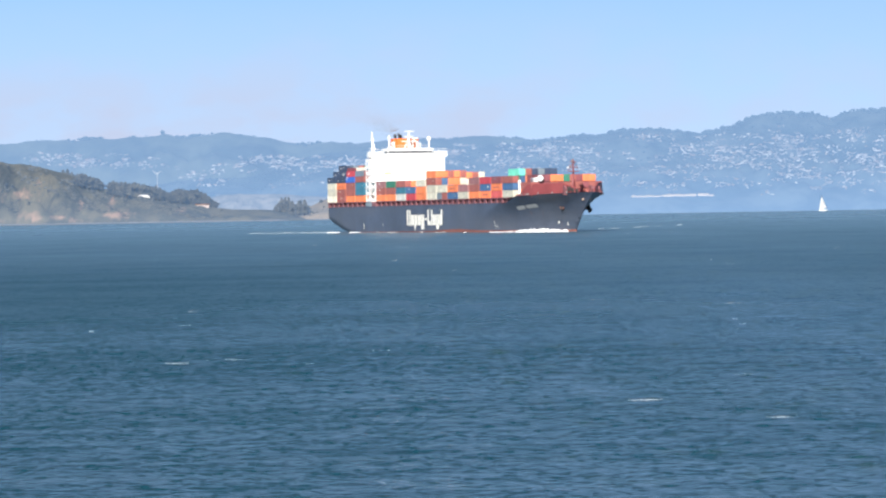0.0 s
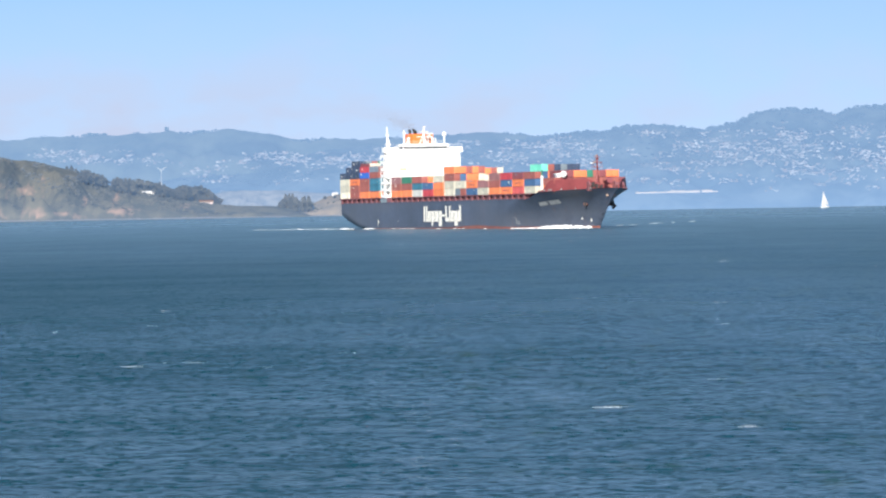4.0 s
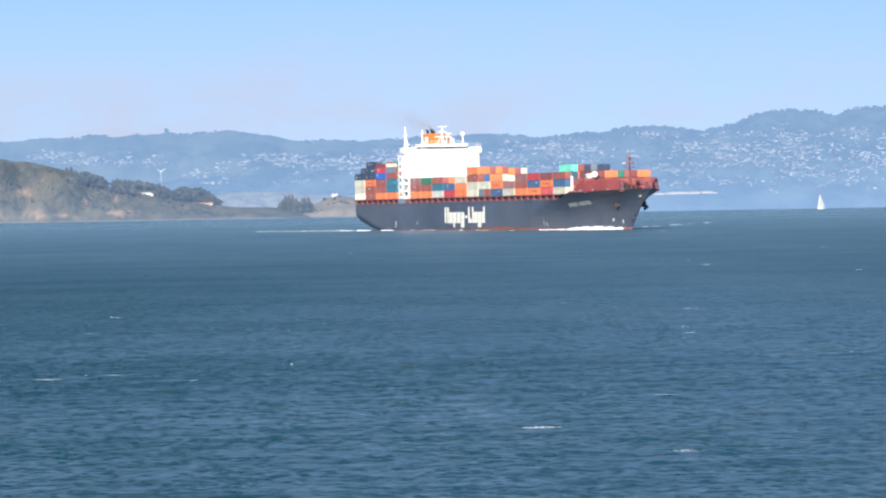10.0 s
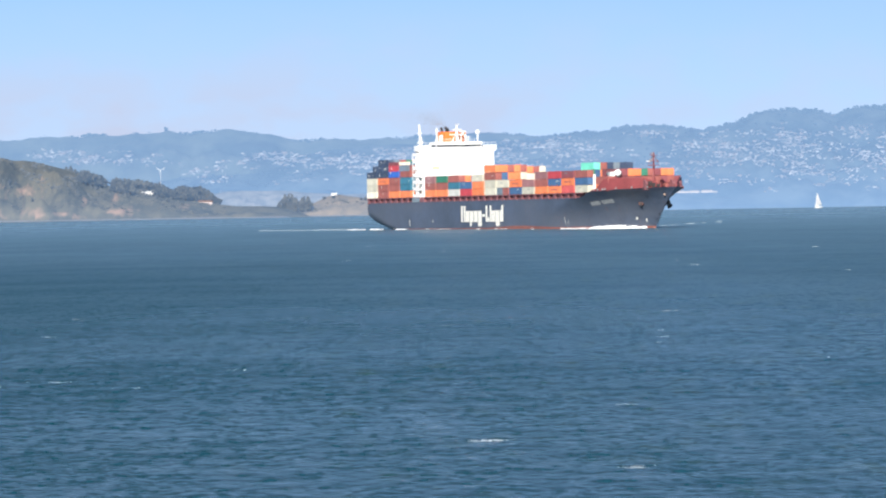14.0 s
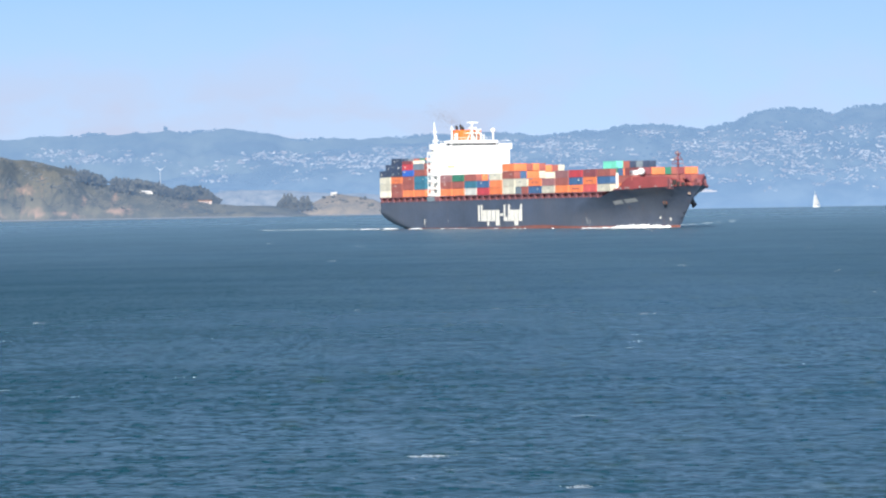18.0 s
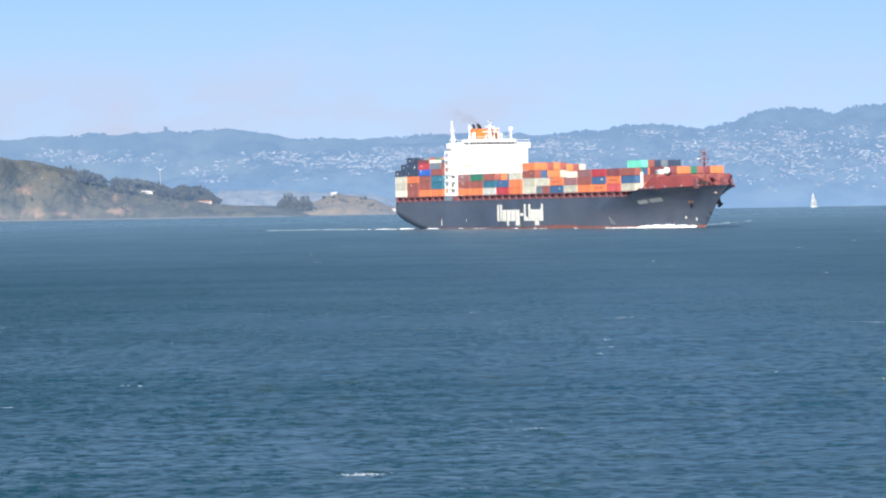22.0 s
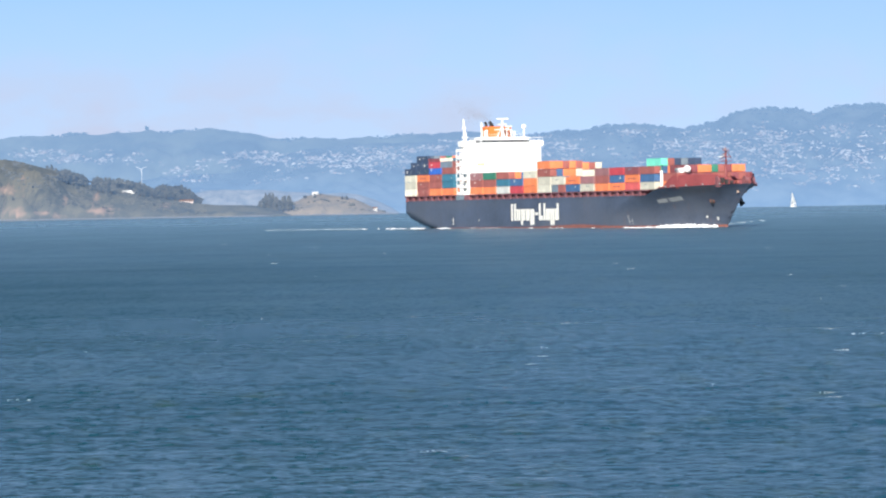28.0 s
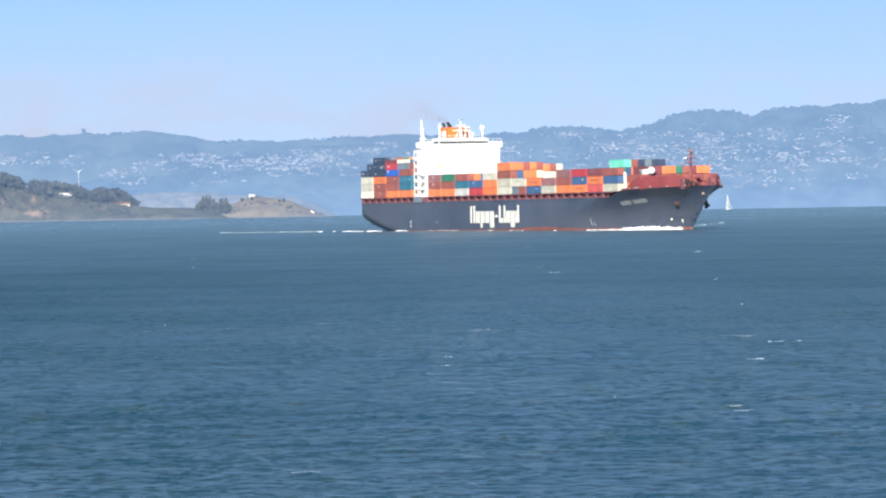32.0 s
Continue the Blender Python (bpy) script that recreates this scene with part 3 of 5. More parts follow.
def load_ship():
    hidden = {}
    for bay, (s, stack) in enumerate(OUTER):
        tall = 2.78 if bay == 9 else TIER
        for tier, c in enumerate(stack.split()):
            z = stack_z(bay, tier, tall)
            if "/" in c:
                for k, x in zip(c.split("/"), (s, s + 6.13)):
                    if k != "-":
                        put_box(k, x, row_u(0), z, 6.06)
            else:
                put_box(c, s, row_u(0), z, h=stack_z(bay, tier + 1, tall) - z - 0.03)
        special = {(r, t): k for r, t, k in TOPS.get(bay, [])}
        for r in range(13):
            n = INNER[bay]
            if bay == 0:
                n = 5 if r == 1 else 6
            if 0 < bay < 4 and r == 1:
                n = 4
            if 9 <= bay <= 12:
                n = min(n, 4 if r < 8 else 3)
            if r == 12:
                n = min(n, 4)
            if bay == 16 and (r, 3) in special:
                n = 4
            for tier in range(len(stack.split()) if r == 0 else 0, n if r or (0, n - 1) in special else 0):
                pitch = tall if r < 5 else min(tall, TIER)
                z = stack_z(bay, tier, pitch)
                high = stack_z(bay, tier + 1, pitch) - z - 0.03
                k = special.get((r, tier)) or ("brown" if bay == 16 and r > 7 else rng.choice(PALETTE))
                if (tier >= n - 1 and r < 9) or (r, tier) in special or (r < 3 and tier >= len(stack.split())):
                    put_box(k, s, row_u(r), z, h=high)
                else:
                    hidden.setdefault(k, []).append((s, row_u(r), z, high))
    # half-height boxes on top of the stacks behind the house
    for bay, k, dx, length in ((1, "maroon", -0.8, 12.19), (2, "white", -1.4, 12.19), (3, "teal", -1.6, 6.06), (3, "orange", 5.4, 6.06)):
        for r in (2, 3):
            put_box(k, AFT + bay * PITCH + dx, row_u(r), stack_z(bay, 5, TIER), length, 1.3)
    # the fifth tier of the second row, where short boxes stand between the long ones
    for k, dx, length in (("navy", 0, 6.06), ("red", 6.2, 12.19), ("slate", 18.5, 12.19), ("brown", 31.0, 6.06)):
        put_box(k, AFT + PITCH + dx, row_u(1), stack_z(1, 4, TIER), length, 2.39)
    # the boxes inside the stacks, joined colour by colour
    for c, places in hidden.items():
        bm = bmesh.new()
        for s, u, z, h in places:
            box(bm, s - MID, s - MID + 12.19, -u - 1.22, -u + 1.22, z, z + h)
        ob = part("inner_containers", bm, BOXMAT[c], ship, colour_label(c) + "s inside the stacks")
        ob["kind"] = "stuff"


load_ship()


def box_markings():
    """Plain bars where the boxes carry owners' marks."""
    r = random.Random(23)
    for ob in [o for o in ship.children if o.name.split(".")[0] == "container"]:
        u, z = -ob.location.y, ob.location.z
        if u < 9 or (u < 14 and z < BASE + 3 * TIER - 0.5):
            continue
        lab = ob["label"].split()[0]
        length = ob.dimensions.x
        if lab == "dark":
            spots = [(length * r.uniform(0.15, 0.3), r.uniform(0.6, 1.2), r.uniform(0.5, 1.2), r.uniform(0.5, 0.9), LETTER), (length * r.uniform(0.5, 0.7), r.uniform(1.0, 2.2), r.uniform(0.8, 1.6), r.uniform(0.2, 0.35), BOXMAT["grey"])]
        elif lab in ("bright", "teal", "blue", "green", "red"):
            spots = [(length * r.uniform(0.1, 0.8), r.uniform(0.5, 1.1), r.uniform(0.9, 1.7), r.uniform(0.3, 0.8), LETTER)] if r.random() < 0.55 else []
        elif lab == "orange":
            spots = [(length * 0.22, length * 0.52, 1.05, r.uniform(0.35, 0.5), BOXMAT["brown"])] if r.random() < 0.45 else []
        elif lab in ("faded", "red-brown"):
            spots = [(length * r.uniform(0.1, 0.7), r.uniform(0.6, 1.8), 1.5, 0.35, LETTER)] if r.random() < 0.45 else []
        else:
            spots = [(length * r.uniform(0.1, 0.6), r.uniform(1.0, 3.0), 1.6, 0.3, BOXMAT["slate"])] if r.random() < 0.4 else []
        for x, w, z0, h, m in spots:
            bm = bmesh.new()
            box(bm, x, x + w, -1.2, -1.15, z0, z0 + h)
            part("marking", bm, m, ob)


def load_foredeck():
    """The shorter bays on the narrowing foredeck."""
    s0 = FORE + 13 * PITCH + 0.4
    cols = {1: "orange brown", 2: "brown maroon maroon", 3: "brown maroon maroon", 4: "maroon brown orange", 5: "brown maroon orange", 6: "maroon brown green",
            7: "brown brown brown", 8: "maroon brown maroon", 9: "brown maroon orange", 10: "maroon brown orange", 11: "brown maroon"}
    for r, stack in cols.items():
        for tier, k in enumerate(stack.split()):
            put_box(k, s0, row_u(r), BASE + 0.15 + TIER * tier)


load_foredeck()
box_markings()


# ---- deckhouse ----
YELLOW = mat("pale_yellow_paint", (0.62, 0.55, 0.30), 0.6, scale=0.8, vary=0.1)


SCANNER = {}


def build_house():
    x0, x1 = 63.5 - MID, 69.4 - MID
    bm = bmesh.new()
    box(bm, x0, x1 - 3.2, -13.9, 13.9, 10.0, 29.4)
    box(bm, x1 - 3.2, x1, -13.9, 13.9, 10.0, 19.8)
    box(bm, x1 - 3.2, x1, -15.3, 15.3, 19.8, 29.6)
    bmesh.ops.bevel(bm, geom=bm.edges[:], offset=0.06, segments=1, affect="EDGES")
    part("deckhouse", bm, WHITE, ship, "tall white accommodation block")
    bm = bmesh.new()
    box(bm, x1 - 0.02, x1 + 0.06, -10.2, -7.2, 22.8, 23.9)
    part("name_board", bm, YELLOW, ship, "pale yellow board on the house front")
    bm = bmesh.new()
    for side in (1, -1):  # bridge wings with their sloping undersides
        v = [bm.verts.new(p) for p in [(x, side * y, z) for x in (x1 - 3.4, x1 + 0.03) for y, z in ((11.0, 29.5), (13.8, 29.6), (16.3, 29.9), (16.3, 32.0), (11.0, 32.0))]]
        for i in range(5):
            j = (i + 1) % 5
            bm.faces.new((v[i], v[j], v[5 + j], v[5 + i]))
        bm.faces.new(v[:5])
        bm.faces.new(v[5:])
    box(bm, x1 - 4.5, x1 + 0.03, -11.0, 11.0, 29.2, 31.0)
    part("bridge_deck", bm, WHITE, ship, "white navigation bridge deck with open wings")
    bm = bmesh.new()
    box(bm, x1 - 6.0, x1 + 0.05, -8.8, 10.4, 31.0, 31.35)
    box(bm, x1 - 5.6, x1 - 0.1, -8.4, 10.0, 31.35, 32.25)
    box(bm, x1 - 6.0, x1 + 0.12, -8.9, 10.5, 32.25, 33.35)
    wheel = part("wheelhouse", bm, WHITE, ship, "white wheelhouse with a band of windows")
    for j in range(13):
        b = bmesh.new()
        y = -8.05 + 1.4 * j
        box(b, x1 - 0.12, x1 - 0.02, y - 0.15, y + 1.1, 31.36, 32.24)
        part("window", b, GLASS, wheel)
    for side in (1, -1):
        for j in range(3):
            b = bmesh.new()
            y0, y1 = (9.98, 10.04) if side > 0 else (-8.44, -8.38)
            box(b, x1 - 1.9 - 1.6 * j, x1 - 0.7 - 1.6 * j, y0, y1, 31.4, 32.2)
            part("window", b, GLASS, wheel)
    # rail on the roof and wings
    bm = bmesh.new()
    for y in np.linspace(-8.7, 8.7, 13):
        rod(bm, (x1 + 0.3, y, 33.35), (x1 + 0.3, y, 34.4), 0.06, seg=5)
    rod(bm, (x1 + 0.3, -8.7, 34.4), (x1 + 0.3, 8.7, 34.4), 0.06, seg=5)
    for side in (1, -1):
        for y in np.linspace(9.5, 16.0, 5):
            rod(bm, (x1 - 0.1, side * y, 32.0), (x1 - 0.1, side * y, 33.0), 0.06, seg=5)
        rod(bm, (x1 - 0.1, side * 9.5, 33.0), (x1 - 0.1, side * 16.0, 33.0), 0.06, seg=5)
    part("guard_rail", bm, WHITE, ship)
    # galleries and stairs on the sides
    for side in (1, -1):
        for k in range(7):
            z = 12.2 + 2.65 * k
            edge = 16.0 if side < 0 else 15.1
            y0, y1 = sorted((side * 13.8, side * edge))
            bm = bmesh.new()
            box(bm, x0 - 0.6, x1 - 0.2, y0, y1, z, z + 0.22)
            box(bm, x0 - 0.6, x1 - 0.2, side * (edge - 0.05) - 0.05, side * (edge - 0.05) + 0.05, z + 0.2, z + 1.1)
            part("side_gallery", bm, WHITE, ship, "white open gallery with a plated rail")
            bm = bmesh.new()
            a, b = (x0 + 0.6, x1 - 1.6) if k % 2 else (x1 - 1.6, x0 + 0.6)
            v = [bm.verts.new((x, side * yy, zz)) for x, zz in ((a, z + 0.2), (b, z + 2.65)) for yy, zz in ((14.4, zz), (15.5, zz))]
            v2 = [bm.verts.new(p.co + Vector((0, 0, 0.45))) for p in v]
            for f in ((0, 1, 3, 2),):
                bm.faces.new([v[i] for i in f])
                bm.faces.new([v2[i] for i in f])
            for i, j in ((0, 1), (1, 3), (3, 2), (2, 0)):
                bm.faces.new((v[i], v[j], v2[j], v2[i]))
            part("stair_flight", bm, WHITE, ship)
        bm = bmesh.new()
        for x in (x0 - 0.4, (x0 + x1) / 2, x1 - 0.4):
            rod(bm, (x, side * (edge - 0.1), 12.2), (x, side * (edge - 0.1), 29.2), 0.16, seg=6)
        part("gallery_post", bm, WHITE, ship)
    # grey accommodation ladder stowed below the galleries
    for side in (1, -1):
        bm = bmesh.new()
        y0, y1 = sorted((side * 14.6, side * 15.9))
        box(bm, x0 - 1.6, x1 + 1.2, y0, y1, 10.1, 12.0)
        for k in range(6):
            x = x0 - 1.4 + 1.5 * k
            box(bm, x, x + 0.3, *sorted((side * 15.9, side * 16.05)), 10.2, 11.9)
        part("gangway", bm, BOXMAT["slate"], ship, "grey accommodation ladder stowed at the deck edge")
    # funnel
    fx0, fx1 = x0 - 8.2, x0 - 1.7
    bm = bmesh.new()
    box(bm, fx0 - 1, fx1 + 0.5, -7.5, 7.5, 10.0, 32.6)
    part("funnel_casing", bm, WHITE, ship, "white engine casing below the funnel")
    bm = bmesh.new()
    v = box(bm, fx0, fx1, -3.4, 7.0, 32.6, 37.4)
    bmesh.ops.bevel(bm, geom=[e for e in bm.edges if abs(e.verts[0].co.z - e.verts[1].co.z) > 1], offset=1.2, segments=4, affect="EDGES")
    fun = part("funnel", bm, FUNNEL, ship, "orange funnel with dark exhaust pipes")
    for x, y, h, r in ((fx0 + 2.0, 1.6, 0.9, 0.5), (fx0 + 3.6, 0.4, 1.1, 0.55), (fx0 + 2.2, -0.9, 0.7, 0.4), (fx0 + 4.2, 2.4, 0.6, 0.35)):
        bm = bmesh.new()
        rod(bm, (x, -y, 37.3), (x, -y, 37.4 + h), r, seg=12)
        rod(bm, (x, -y, 37.4 + h), (x - 1.0, -y, 38.0 + h), r, r * 0.95, seg=12)
        part("exhaust_pipe", bm, STEEL, fun)
    # radar mast
    mx = x1 - 3.0
    bm = bmesh.new()
    rod(bm, (mx, 1.2, 33.3), (mx, 1.2, 39.8), 0.42, 0.26, 10)
    rod(bm, (mx - 1.4, -0.3, 33.3), (mx, 1.2, 37.6), 0.25, 0.2, 8)
    rod(bm, (mx - 1.4, 2.7, 33.3), (mx, 1.2, 37.6), 0.25, 0.2, 8)
    box(bm, mx - 0.9, mx + 0.9, -1.6, 4.6, 36.0, 36.3)
    box(bm, mx - 0.9, mx + 0.9, -0.4, 2.8, 37.9, 38.2)
    mast = part("radar_mast", bm, WHITE, ship, "white radar mast on the wheelhouse roof")
    bm = bmesh.new()
    rod(bm, (0, 0, -0.9), (0, 0, 0), 0.2, seg=8)
    box(bm, -0.2, 0.2, -2.1, 2.1, 0, 0.3)
    SCANNER["main"] = part("radar_scanner", bm, WHITE, mast, "white turning radar scanner")
    SCANNER["place"] = (mx, 1.4, 40.0)
    bm = bmesh.new()
    rod(bm, (mx, 3.6, 36.3), (mx, 3.6, 37.2), 0.2, seg=8)
    box(bm, mx - 0.2, mx + 0.2, 2.2, 5.0, 37.2, 37.5)
    part("radar_scanner", bm, WHITE, mast)
    # domes and small masts
    for y, z, r, h in ((9.2, 33.3, 0.95, 3.0), (-5.6, 33.3, 0.5, 1.9), (4.2, 33.3, 0.55, 1.6)):
        bm = bmesh.new()
        rod(bm, (x1 - 1.5, y, z), (x1 - 1.5, y, z + h), 0.28, seg=8)
        ball(bm, (x1 - 1.5, y, z + h + r * 0.8), r, 14)
        smooth(part("satellite_dome", bm, WHITE, ship))
    for y, h, r in ((-7.4, 5.6, 0.30), (-6.2, 2.6, 0.2), (2.6, 3.6, 0.2), (5.6, 2.4, 0.2)):
        bm = bmesh.new()
        rod(bm, (x1 - 2.0, y, 33.3), (x1 - 2.0, y, 33.3 + h), r, r * 0.7, 8)
        box(bm, x1 - 2.2, x1 - 1.8, y - 0.6, y + 0.6, 33.3 + h * 0.75, 33.3 + h * 0.82)
        part("aerial_mast", bm, WHITE, ship)
    # provision crane standing beside the starboard wing
    bm = bmesh.new()
    cx = x1 - 1.7
    rod(bm, (cx, -14.2, 30.0), (cx, -14.2, 35.2), 0.75, 0.62, 10)
    box(bm, cx - 0.9, cx + 0.9, -15.2, -13.3, 33.2, 33.6)
    rod(bm, (cx, -14.4, 35.2), (cx, -14.6, 40.2), 0.42, 0.22, 8)
    box(bm, cx - 0.4, cx + 0.4, -15.2, -13.8, 36.6, 37.1)
    part("starboard_crane", bm, WHITE, ship, "slim white crane post on the bridge wing")


build_house()


# ---- bow, marks and rigging ----
def on_hull(s, z, out=0.03):
    return Vector((s - MID, -(half_breadth(s, z) + out), z))


def plate(bm, s0, s1, z0, z1, out=0.06, steps=1, lean=0.0):
    """A thin plate that follows the starboard plating."""
    for i in range(steps):
        a, b = s0 + (s1 - s0) * i / steps, s0 + (s1 - s0) * (i + 1) / steps
        f = [on_hull(a, z0, out), on_hull(b, z0, out), on_hull(b + lean, z1, out), on_hull(a + lean, z1, out)]
        g = [on_hull(a, z0, -0.05), on_hull(b, z0, -0.05), on_hull(b + lean, z1, -0.05), on_hull(a + lean, z1, -0.05)]
        f, g = [bm.verts.new(p) for p in f], [bm.verts.new(p) for p in g]
        bm.faces.new(f)
        for k in range(4):
            j = (k + 1) % 4
            bm.faces.new((f[k], f[j], g[j], g[k]))


def marks():
    # the owner's mark as plain upright bars: start, width, foot, head
    bars = [(0.0, 2.6, 8.4), (2.9, 2.6, 8.4), (5.2, 2.6, 6.5), (7.2, 2.6, 6.5), (9.6, 1.0, 6.5), (11.6, 2.6, 6.5), (14.0, 2.6, 6.5), (16.0, 2.6, 6.5), (18.4, 1.0, 6.5), (20.4, 1.0, 6.5),
            (26.6, 2.6, 8.4), (28.6, 2.6, 4.0), (31.0, 2.6, 8.4), (33.2, 2.6, 6.5), (35.2, 2.6, 6.5), (37.4, 1.0, 6.5), (39.4, 1.0, 6.5), (41.6, 2.6, 6.5), (43.4, 2.6, 8.4)]
    for a, z0, z1 in bars:
        bm = bmesh.new()
        plate(bm, 117.6 + a - 0.1, 117.6 + a + 1.5, z0 - 0.2, z1)
        part("hull_mark", bm, LETTER, ship, "white painted bar")
    bm = bmesh.new()
    plate(bm, 117.6 + 22.8, 117.6 + 25.6, 4.3, 5.2)
    part("hull_mark", bm, LETTER, ship, "white painted bar")
    # the faded name on the bow as plain bars
    for a, w in ((0.0, 1.3), (1.5, 1.3), (3.0, 1.3), (4.5, 1.1), (6.9, 1.1), (8.2, 1.1), (9.5, 1.1), (10.8, 1.0), (12.0, 0.9), (13.1, 0.7)):
        bm = bmesh.new()
        plate(bm, 242.9 + a, 242.9 + a + w, 7.5 + 0.07 * a, 8.8 + 0.07 * a, 0.06, 2, 0.35)
        part("name_mark", bm, NAMEPAINT, ship, "faded pale painted bar")
    # plimsoll, tug and draught marks
    for s0, s1, z0, z1, lean in ((222.6, 222.74, 0.9, 3.6, -1.0), (224.4, 224.54, 0.8, 2.4, -0.5), (222.2, 223.9, 1.5, 1.62, 0.2), (59.0, 59.4, 2.0, 3.6, 0), (58.6, 59.9, 1.3, 1.6, 0), (85.0, 85.5, 2.6, 3.0, 0), (267.6, 268.0, 1.6, 2.7, 0.3), (262.8, 263.5, 2.4, 3.1, 0.4)):
        bm = bmesh.new()
        plate(bm, s0, s1, z0, z1, 0.06, 1, lean)
        part("draught_mark", bm, NAMEPAINT if 220 < s0 < 226 else LETTER, ship, "white painted draught mark")


marks()


def bow_gear():
    # anchors in their pockets
    for side in (1, -1):
        p = on_hull(269.4, 8.2, 0.1)
        p.y *= side
        q = on_hull(282.6, 10.9, 0.15)
        q.y *= side
        bm = bmesh.new()
        rod(bm, p + Vector((-0.2, side * 0.6, 0)), p + Vector((0.12, -side * 0.02, 0.0)), 1.1, 1.05, 16)
        part("hawse_pocket", bm, RUST, ship, "rust-streaked anchor pocket")
        bm = bmesh.new()
        rod(bm, p + Vector((0.1, 0, 0.2)), p + Vector((0.15, -side * 0.12, -0.7)), 0.3, 0.28, 8)
        box(bm, p.x - 0.6, p.x + 1.0, p.y - side * 0.1 - 0.15, p.y - side * 0.1 + 0.15, p.z - 1.1, p.z - 0.7)
        for k in (-0.5, 0.9):
            rod(bm, (p.x + k, p.y - side * 0.1, p.z - 0.9), (p.x + k * 1.1, p.y - side * 0.15, p.z - 0.1), 0.2, 0.1, 7)
        if side < 0:
            rod(bm, p + Vector((0.2, 0.0, 1.0)), p + Vector((1.0, 0.8, -1.6)), 0.9, 0.6, 10)
            rod(bm, p + Vector((-0.3, 0.8, -1.8)), p + Vector((2.0, 0.9, -1.0)), 0.5, 0.45, 8)
        part("anchor", bm, STEEL, ship, "dark stockless anchor")
        bm = bmesh.new()
        rod(bm, q + Vector((0, side * 0.5, 0)), q + Vector((0.25, -side * 0.25, 0)), 0.40, 0.40, 12)
        part("fairlead", bm, WORN, ship, "pale worn fairlead ring")
    # bow fender and stem bar
    bm = bmesh.new()
    for k in range(12):
        z0, z1 = 0.5 + 1.06 * k, 0.5 + 1.06 * (k + 1)
        rod(bm, (stem(z0) - MID, 0, z0), (stem(z1) - MID, 0, z1), 0.25, seg=6)
    part("stem_bar", bm, HULL, ship)
    # foremast
    bm = bmesh.new()
    fx = 276.5 - MID
    rod(bm, (fx, -2.7, 13.0), (fx, -2.7, 25.6), 0.50, 0.20, 10)
    rod(bm, (fx - 1.5, -1.2, 13.0), (fx, -2.7, 20.0), 0.2, 0.16, 8)
    rod(bm, (fx + 1.2, -4.0, 13.0), (fx, -2.7, 20.0), 0.2, 0.16, 8)
    for z, w in ((20.9, 1.5), (22.4, 1.2), (24.4, 0.8)):
        box(bm, fx - w, fx + w, -2.7 - w, -2.7 + w, z, z + 0.22)
        for k in (-1, 1):
            rod(bm, (fx + k * w * 0.95, -2.7 - w, z), (fx + k * w * 0.95, -2.7 - w, z + 0.9), 0.07, seg=5)
        rod(bm, (fx - w, -2.7 - w, z + 0.9), (fx + w, -2.7 - w, z + 0.9), 0.07, seg=5)
    mast = part("foremast", bm, DECKRED, ship, "red-brown foremast with lamp platforms")
    for y, z in ((-3.2, 24.6), (-3.6, 22.6)):
        bm = bmesh.new()
        rod(bm, (fx + 0.3, y, z), (fx + 0.3, y, z + 0.7), 0.34, 0.3, 8)
        part("mast_lamp", bm, NAMEPAINT, mast)
    bm = bmesh.new()
    box(bm, fx - 2.6, fx + 0.2, -4.4, -4.0, 22.3, 22.7)
    part("light_bar", bm, WHITE, mast, "white lamp bar")
    bm = bmesh.new()
    rod(bm, (fx + 0.2, -4.5, 21.9), (fx + 0.2, -2.7, 24.6), 0.12, seg=5)
    rod(bm, (fx + 0.2, -0.9, 21.9), (fx + 0.2, -2.7, 24.6), 0.12, seg=5)
    part("mast_stay", bm, RUST, mast)
    # windlasses, bitts and a small hatch on the forecastle
    for y in (-5.0, 5.0):
        bm = bmesh.new()
        rod(bm, (278 - MID, y - 1.6, 14.6), (278 - MID, y + 1.6, 14.6), 1.1, seg=14)
        rod(bm, (278 - MID, y - 2.0, 14.6), (278 - MID, y - 1.6, 14.6), 1.5, seg=14)
        box(bm, 276.8 - MID, 279.2 - MID, y - 2.2, y + 2.2, 12.6, 13.8)
        part("windlass", bm, DARKRED, ship)
    # bits of rail and fairleads along the black sheer
    for s in (255.2, 258.6, 260.1, 266.3, 273.4, 279.6):
        bm = bmesh.new()
        p = Vector((s - MID, -(half_breadth(s, 13.3) - 0.3), deck_edge(s) + 0.35))
        box(bm, p.x - 0.35, p.x + 0.35, p.y - 0.12, p.y + 0.2, p.z - 0.25, p.z + 0.2)
        part("fairlead", bm, NAMEPAINT, ship, "pale worn fairlead ring")
    # white tank lying across the foredeck load
    bm = bmesh.new()
    tx, tz = 260.8 - MID, 21.2
    rod(bm, (tx - 7.0, -10.6, tz - 2.6), (tx + 0.6, -10.6, tz - 2.6), 0.75, seg=16)
    box(bm, tx - 6.4, tx + 0.4, -11.5, -9.7, tz - 3.6, tz - 3.2)
    ball(bm, (tx + 1.0, -10.2, tz - 2.5), 1.25, 16)
    smooth(part("tank", bm, WHITE, ship, "white cylindrical tank with a domed end"))
    # white lashing post and green ladder at the break of the foredeck
    bm = bmesh.new()
    box(bm, FORE + 13 * PITCH - 0.9 - MID, FORE + 13 * PITCH - 0.5 - MID, -14.0, -13.2, 11.0, 18.5)
    part("lashing_post", bm, WHITE, ship, "white lashing bridge post")
    bm = bmesh.new()
    rod(bm, (FORE + 13 * PITCH - 0.7 - MID, -13.6, 18.4), (FORE + 13 * PITCH - 0.7 - MID, -13.6, 20.4), 0.3, seg=6)
    part("lashing_ladder", bm, BOXMAT["green"], ship, "green steel ladder head at the lashing bridge")
    # red store and dark mooring recess on the forecastle
    bm = bmesh.new()
